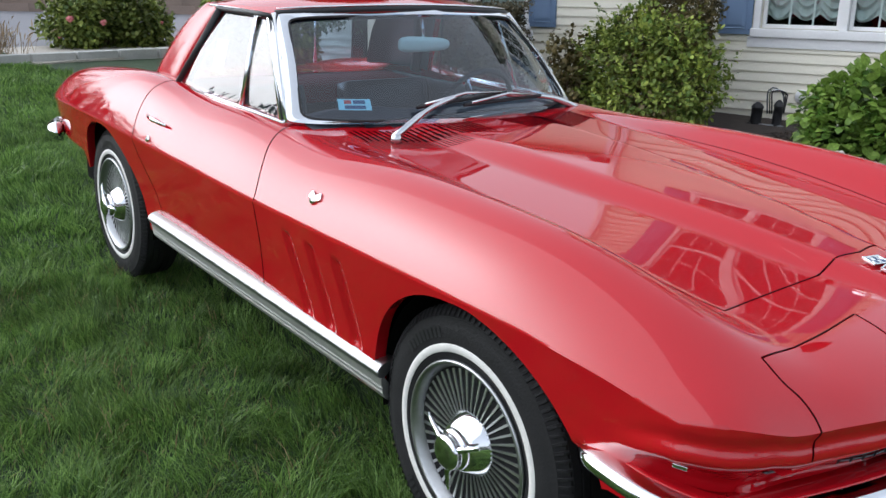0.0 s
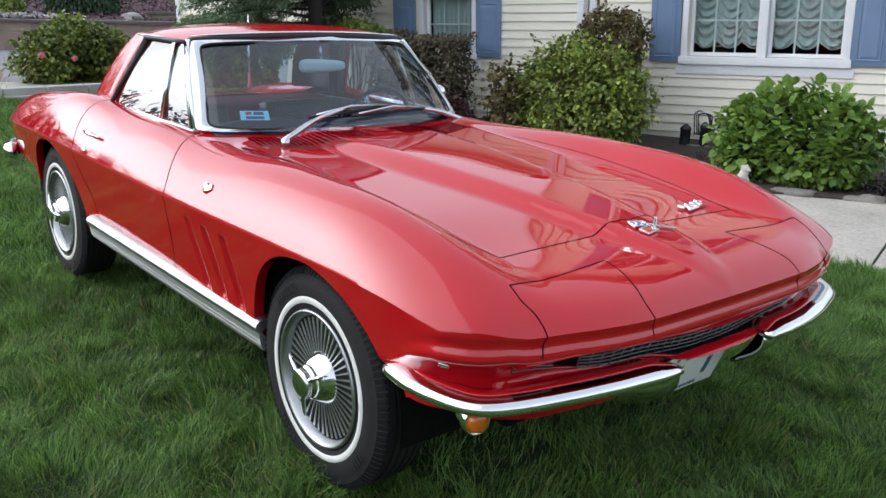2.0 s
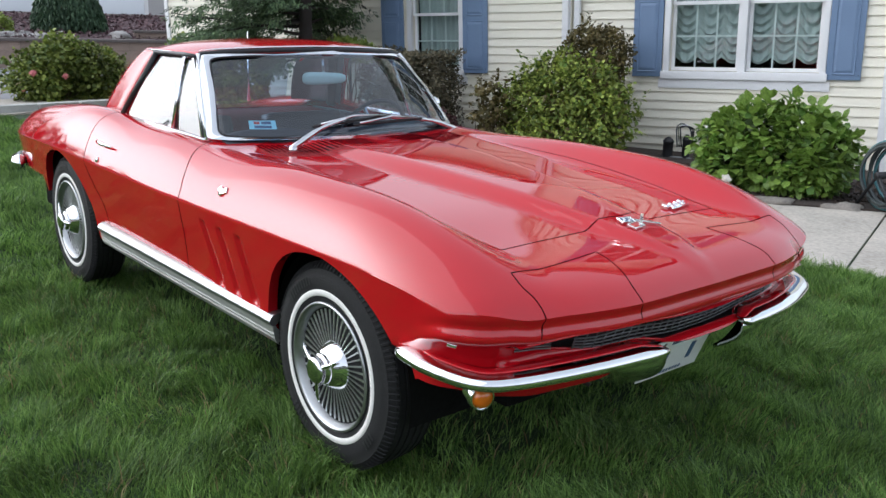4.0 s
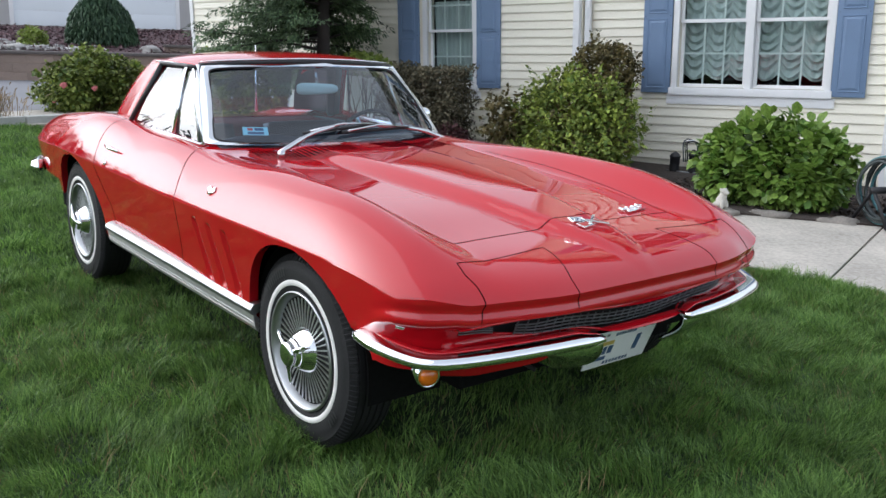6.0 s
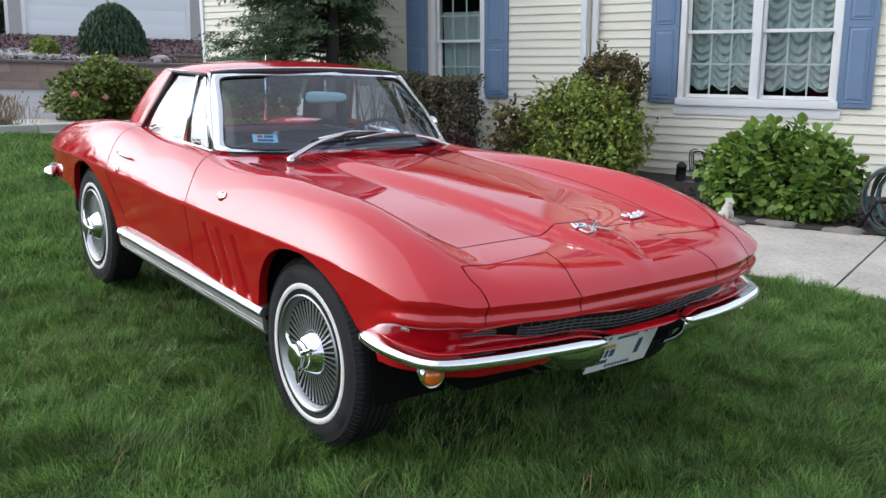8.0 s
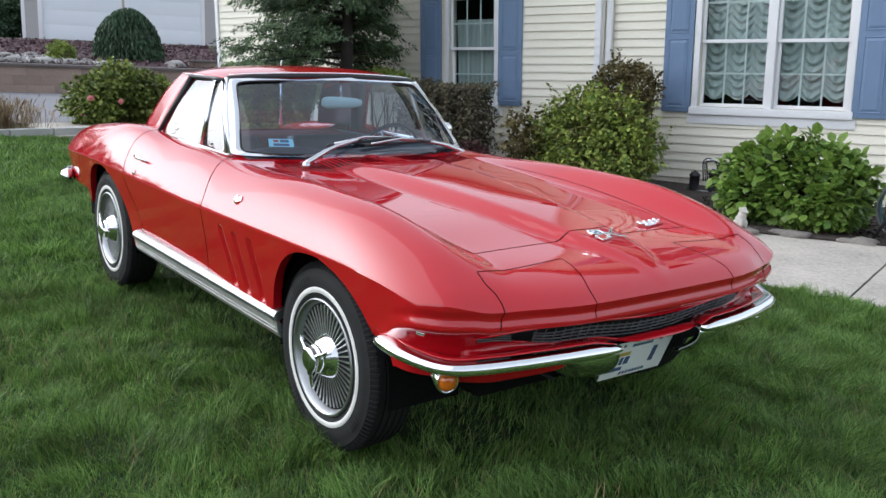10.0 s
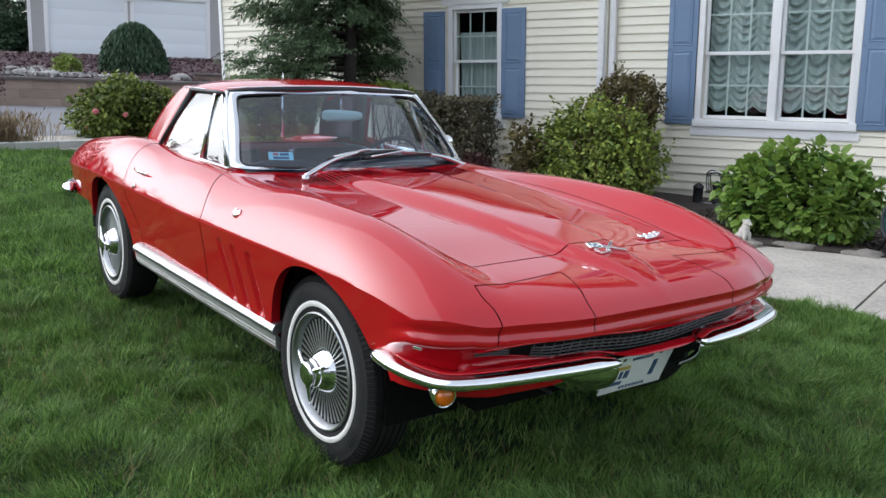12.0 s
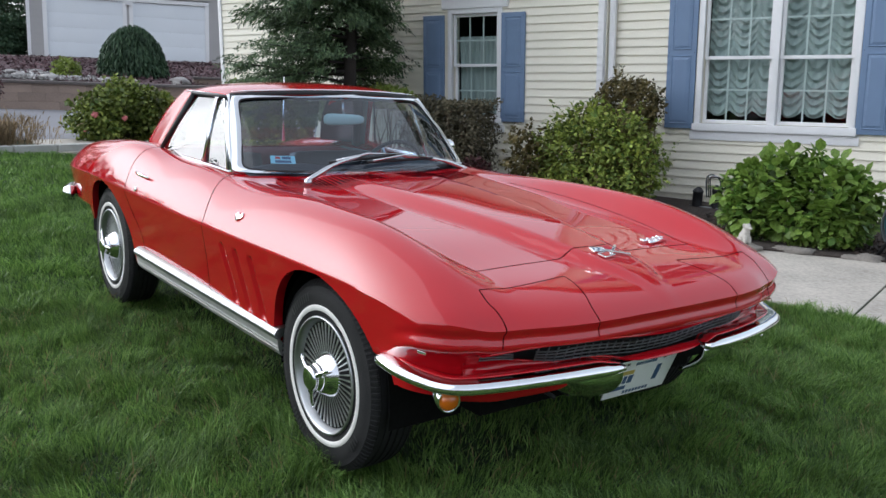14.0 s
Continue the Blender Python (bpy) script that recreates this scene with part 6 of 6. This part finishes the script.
# ---------- small things by the house ----------
# seated dog ornament, one plain shape
bm = bmesh.new()
for c, r in (((0, 0, .07), (.055, .07, .075)), ((0, -.015, .125), (.045, .05, .06)), ((0, -.03, .185), (.042, .048, .040)), ((0, -.075, .178), (.022, .03, .020)), ((-.035, -.05, .03), (.018, .022, .06)), ((.035, -.05, .03), (.018, .022, .06)), ((-.045, .03, .03), (.03, .05, .035)), ((.045, .03, .03), (.03, .05, .035)), ((-.036, -.015, .205), (.014, .02, .022)), ((.036, -.015, .205), (.014, .02, .022))):
    bmesh.ops.create_icosphere(bm, subdivisions=3, radius=1, matrix=Matrix.Translation(c) @ Matrix.Diagonal((*r, 1)))
dog = part("dog_statue", bm, STATUE)
dog.matrix_basis = pose(-1.92, 4.41, .015, 0, 0, 78) @ Matrix.Scale(.78, 4)
rem = dog.modifiers.new("join", "REMESH")
rem.mode, rem.voxel_size, rem.use_smooth_shade = "VOXEL", .008, True
tagged(dog, "small weathered white dog ornament by the hydrangea", "statue")
rock("flat_stone", (-1.90, 4.44, -.03), (.26, .22, .09), 9, STONE)
tagged(bpy.data.objects["flat_stone"], "flat grey stone under the ornament", "stone")

# coiled hose on a reel
HOSEM = plain("grey_black_hose", (.04, .05, .05), .45, 0, 0, .2, 12.0)
TEAL = plain("teal_hose", (.05, .16, .18), .4, 0, 0, .2, 12.0)
reel = empty("hose_reel", Matrix.Translation((-.86, 5.17, -.02)) @ Matrix.Rotation(radians(158), 4, "Z"), "coiled garden hose on a dark reel", "hose reel")
rng = np.random.default_rng(81)
for k in range(9):
    R, y = .255 - .012 * (k % 3) + rng.normal(0, .008), -.10 + .024 * k
    pts = [(R * math.cos(a) * 1.0, y + .012 * math.sin(3 * a + k), .29 + R * math.sin(a) * 1.05) for a in np.linspace(0, 2 * math.pi, 41)]
    v, f = tube(pts, .012, 7, caps=False)
    piece("hose_coil", v, f, TEAL if k in (2, 6) else HOSEM, reel, "loop of hose")
for y in (-.14, .14):
    bar("reel_leg", [(-.20, y, 0), (0, y, .30), (.20, y, 0)], .016, BLACK, "dark reel leg", reel)
bar("reel_axle", [(0, -.16, .29), (0, .16, .29)], .03, BLACK, "dark axle", reel)

# outdoor unit and tap with hoses at the wall
ut = empty("outdoor_tap_unit", Matrix.Translation(hp(-.98, 7.08, -.03)) @ Matrix.Rotation(HA, 4, "Z") @ Matrix.Scale(.68, 4), "dark outdoor pump unit with looped pipes", "utility unit")
for x, r, h in ((-.13, .085, .34), (.17, .07, .40)):
    v, f = revolve([(0, 0), (r, 0), (r * 1.05, .02), (r, .05), (r * .96, h * .7), (r * 1.1, h * .74), (r * 1.1, h * .8), (r * .7, h * .92), (.02, h), (0, h)], 20)
    piece("canister", [(x + a, c, b) for a, b, c in v], [q[::-1] for q in f], BLACK, ut, "dark plastic canister")
bar("unit_foot", [(-.24, -.05, .012), (.28, -.05, .012)], .02, DARKSTEEL, "metal foot bar", ut)
for k in range(3):
    pts = [(.02 + .03 * k, .02 * k, .18), (-.02 + .03 * k, .02, .50), (.06 + .05 * k, .03, .57 - .02 * k), (.20 + .03 * k, .05, .48), (.24, .08, .20)]
    bar("unit_pipe", smooth_line(pts, 16), .012, (HOSEM, STEEL, BLACK)[k], "looped pipe", ut)
bm = bmesh.new()
bmesh.ops.create_uvsphere(bm, u_segments=16, v_segments=10, radius=.075, matrix=pose(-0.75, FRONT - .03, 0.27) @ Matrix.Diagonal((1, .5, 1, 1)))
part("round_outlet", bm, TRIM, house, "round white wall outlet")
# loose chips on the planting bed
rng = np.random.default_rng(85)
n = 5200
P = np.c_[rng.uniform(-3.3, .4, n), rng.uniform(0, 1, n), np.zeros(n)]
P[:, 1] = 5.30 + .36 * (P[:, 0] + .5) + P[:, 1] * 1.7
P[:, 2] = -.020 + rng.uniform(0, .012, n)
CHIP = leafy("bark_chip", (.020, .014, .011), (.085, .062, .048), .9, .0, 3.0, .6, 1.4)
e = empty("mulch_chips", pose(0, 0, 0), "loose dark bark chips on the planting bed", "mulch", kind="stuff")
leaves("chip_mass", P, np.c_[rng.normal(0, 1, (n, 2)), np.zeros(n)], .05, CHIP, e, rng, BLADE2, BLADE2_F, 0, .9, spread=.25)

# ---------- trees behind the camera, mirrored in the paint; some added to block low sky ---
FARGREEN = leafy("far_tree_leaf", (.015, .03, .010), (.05, .075, .025), .7, .1)
rng = np.random.default_rng(91)
far_wood = []
for k in range(112):
    a = radians(146 + 94 * k / 111 + rng.normal(0, 1.0))
    D = rng.uniform(46, 70)
    tall = rng.random() < .10
    rx = rng.uniform(1.2, 2.0) if tall else rng.uniform(2.0, 3.6)
    rz = rng.uniform(2.8, 3.8) if tall else rng.uniform(2.0, 2.9)
    rz *= 1.9 - .9 * step(radians(192), radians(199), a)
    far_wood.append((D * math.cos(a), D * math.sin(a) - 2, rz * .75, rx, rx, rz))
# unseen crowns added to hold off light from the low sky
for k in range(44):
    a = radians(240 + 135 * k / 43 + rng.normal(0, 1.0))
    D, rx, rz = rng.uniform(42, 60), rng.uniform(3.5, 5.5), rng.uniform(3.5, 6.5)
    far_wood.append((D * math.cos(a), D * math.sin(a), rz * .6, rx, rx, rz))
e = empty("far_wood", pose(0, 0, 0), "distant mixed trees mirrored in the car, some added to block low sky", "trees", kind="stuff")
P, v = clump_points(rng, 150000, far_wood[:112], .25)
leaves("crowns", P, v, .26, FARGREEN, e, rng, BLADE2, BLADE2_F, .2, 1.5)
P, v = clump_points(rng, 16000, far_wood[112:], .25)
leaves("crowns", P, v, .9, FARGREEN, e, rng, BLADE2, BLADE2_F, .2, 1.4)
# pointed spruces among them, tier upon tier
P, D = [], []
for k in range(17):
    a = radians(150 + 50 * (k + rng.uniform(-.3, .3)) / 16)
    far, tall, wide = rng.uniform(44, 62), rng.uniform(4.5, 10), rng.uniform(1.0, 1.8)
    z = 1 - np.sqrt(rng.random(2600))
    r = wide * (1.02 - z) * (.55 + .45 * (1 - (z * tall * 1.1) % 1.0)) * rng.uniform(.5, 1.0, 2600)
    th = rng.uniform(0, 2 * math.pi, 2600)
    P.append(np.c_[far * math.cos(a) + r * np.cos(th), far * math.sin(a) - 2 + r * np.sin(th), z * tall])
    D.append(np.c_[np.cos(th), np.sin(th), np.full(2600, -.25)])
leaves("spruces", np.concatenate(P), np.concatenate(D), .26, FARGREEN, e, rng, BLADE2, BLADE2_F, .1, .9, spread=.4)

# ---------- grass ----------
def grass(name, x0, x1, y0, y1, density, height, width, seed, skip, mat=GRASS, label="thick green lawn grass, uneven and unmown"):
    rng = np.random.default_rng(seed)
    n = int((x1 - x0) * (y1 - y0) * density)
    p = np.c_[rng.uniform(x0, x1, n), rng.uniform(y0, y1, n)]
    p = p[~skip(p)]
    n = len(p)
    patch = .5 + .5 * np.sin(p[:, 0] * 2.7 + 1.3 * np.sin(p[:, 1] * 2.1)) * np.cos(p[:, 1] * 3.1 + np.sin(p[:, 0] * 1.7))
    fine = .5 + .5 * np.sin(p[:, 0] * 17 + 2 * np.sin(p[:, 1] * 13)) * np.cos(p[:, 1] * 19 + np.sin(p[:, 0] * 11))
    h = height * rng.uniform(.55, 1.2, n) * (.72 + .28 * patch + .25 * fine)
    # clumps: each with its own lean, height and thickness
    cell = .15
    g = np.floor(p / cell).astype(int)
    jit = rng.random((int((x1 - x0) / cell) + 4, int((y1 - y0) / cell) + 4, 5))
    o = np.floor(np.array((x0, y0)) / cell).astype(int) - 1
    best, own = np.full(n, 9.0), np.zeros((n, 3))
    for ox, oy in itertools.product((-1, 0, 1), repeat=2):
        c = g + (ox, oy)
        q = c - o
        J = jit[np.clip(q[:, 0], 0, jit.shape[0] - 1), np.clip(q[:, 1], 0, jit.shape[1] - 1)]
        d = np.hypot(*((c + J[:, :2]) * cell - p).T)
        near = d < best
        best[near], own[near] = d[near], J[near, 2:]
    h *= .52 + .90 * own[:, 0] ** 1.3
    # the mower leaves longer tufts round the tyres
    for wx, wy in itertools.product((0.0, -2.489), (-.76, .76)):
        h *= 1 + .75 * np.exp(-((p[:, 0] - wx) / .20) ** 2 - ((p[:, 1] - wy) / .15) ** 2)
    ang = 2 * math.pi * (.5 * np.sin(p[:, 0] * 3.3 + p[:, 1] * 2.1) + .5 * np.sin(p[:, 1] * 4.7 - p[:, 0] * 1.9)) * .35 + 2 * math.pi * own[:, 1] + rng.normal(0, 1.0, n)
    lean = h * rng.uniform(.25, 1.15, n) * (.6 + .9 * own[:, 2])
    w = width * rng.uniform(.6, 1.3, n)
    face = rng.uniform(0, 2 * math.pi, n)
    dx, dy, sx, sy = np.cos(ang) * lean, np.sin(ang) * lean, np.cos(face) * w / 2, np.sin(face) * w / 2
    gz = -.012 * np.maximum(0, p[:, 1] - 1) - .002 * np.maximum(0, -p[:, 0] - 4) - .022
    V = np.empty((n, 5, 3))
    V[:, 0] = np.c_[p[:, 0] - sx, p[:, 1] - sy, gz]
    V[:, 1] = np.c_[p[:, 0] + sx, p[:, 1] + sy, gz]
    V[:, 2] = np.c_[p[:, 0] + dx * .35 + sx * .8, p[:, 1] + dy * .35 + sy * .8, gz + h * .62]
    V[:, 3] = np.c_[p[:, 0] + dx * .35 - sx * .8, p[:, 1] + dy * .35 - sy * .8, gz + h * .62]
    V[:, 4] = np.c_[p[:, 0] + dx, p[:, 1] + dy, gz + h]
    base = (np.arange(n) * 5)[:, None]
    F = np.concatenate([base + np.array([[0, 1, 2]]), base + np.array([[0, 2, 3]]), base + np.array([[3, 2, 4]])])
    ob = new(name, fast_mesh(name, V.reshape(-1, 3), F, mat))
    return tagged(ob, label, "grass", kind="stuff")


def off_lawn(p):
    walk_edge = p[:, 1] > 3.045 + .204 * (p[:, 0] + .18) - .02 + .03 * np.sin(p[:, 0] * 23)
    kerb_edge = p[:, 0] < -11.18 - .19 * p[:, 1]
    under = (np.abs(p[:, 1]) < .55) & (p[:, 0] > -3.3) & (p[:, 0] < .3) & (np.sin(p[:, 0] * 999) > -.6)
    return walk_edge | kerb_edge | under


grass("lawn_grass", -2.6, 2.4, -2.3, 3.6, 15500, .064, .0033, 101, off_lawn)
grass("dry_thatch", -2.6, 3.0, -2.3, 3.6, 420, .060, .0035, 107, off_lawn, THATCH, "scattered straw-coloured dry blades in the lawn")
grass("lawn_grass", -7.0, -2.6, -4.2, 3.0, 5200, .068, .0058, 102, off_lawn)
grass("lawn_grass", -12.2, -7.0, -6.0, 2.6, 1900, .075, .011, 103, off_lawn)
grass("lawn_grass", 2.4, 6.0, -3.0, 4.3, 2200, .085, .008, 104, off_lawn)
grass("lawn_grass", -2.6, 6.0, -6.0, -2.3, 1200, .085, .010, 105, off_lawn)
grass("lawn_grass", -7.0, -2.6, -7.0, -4.2, 1000, .085, .012, 106, off_lawn)
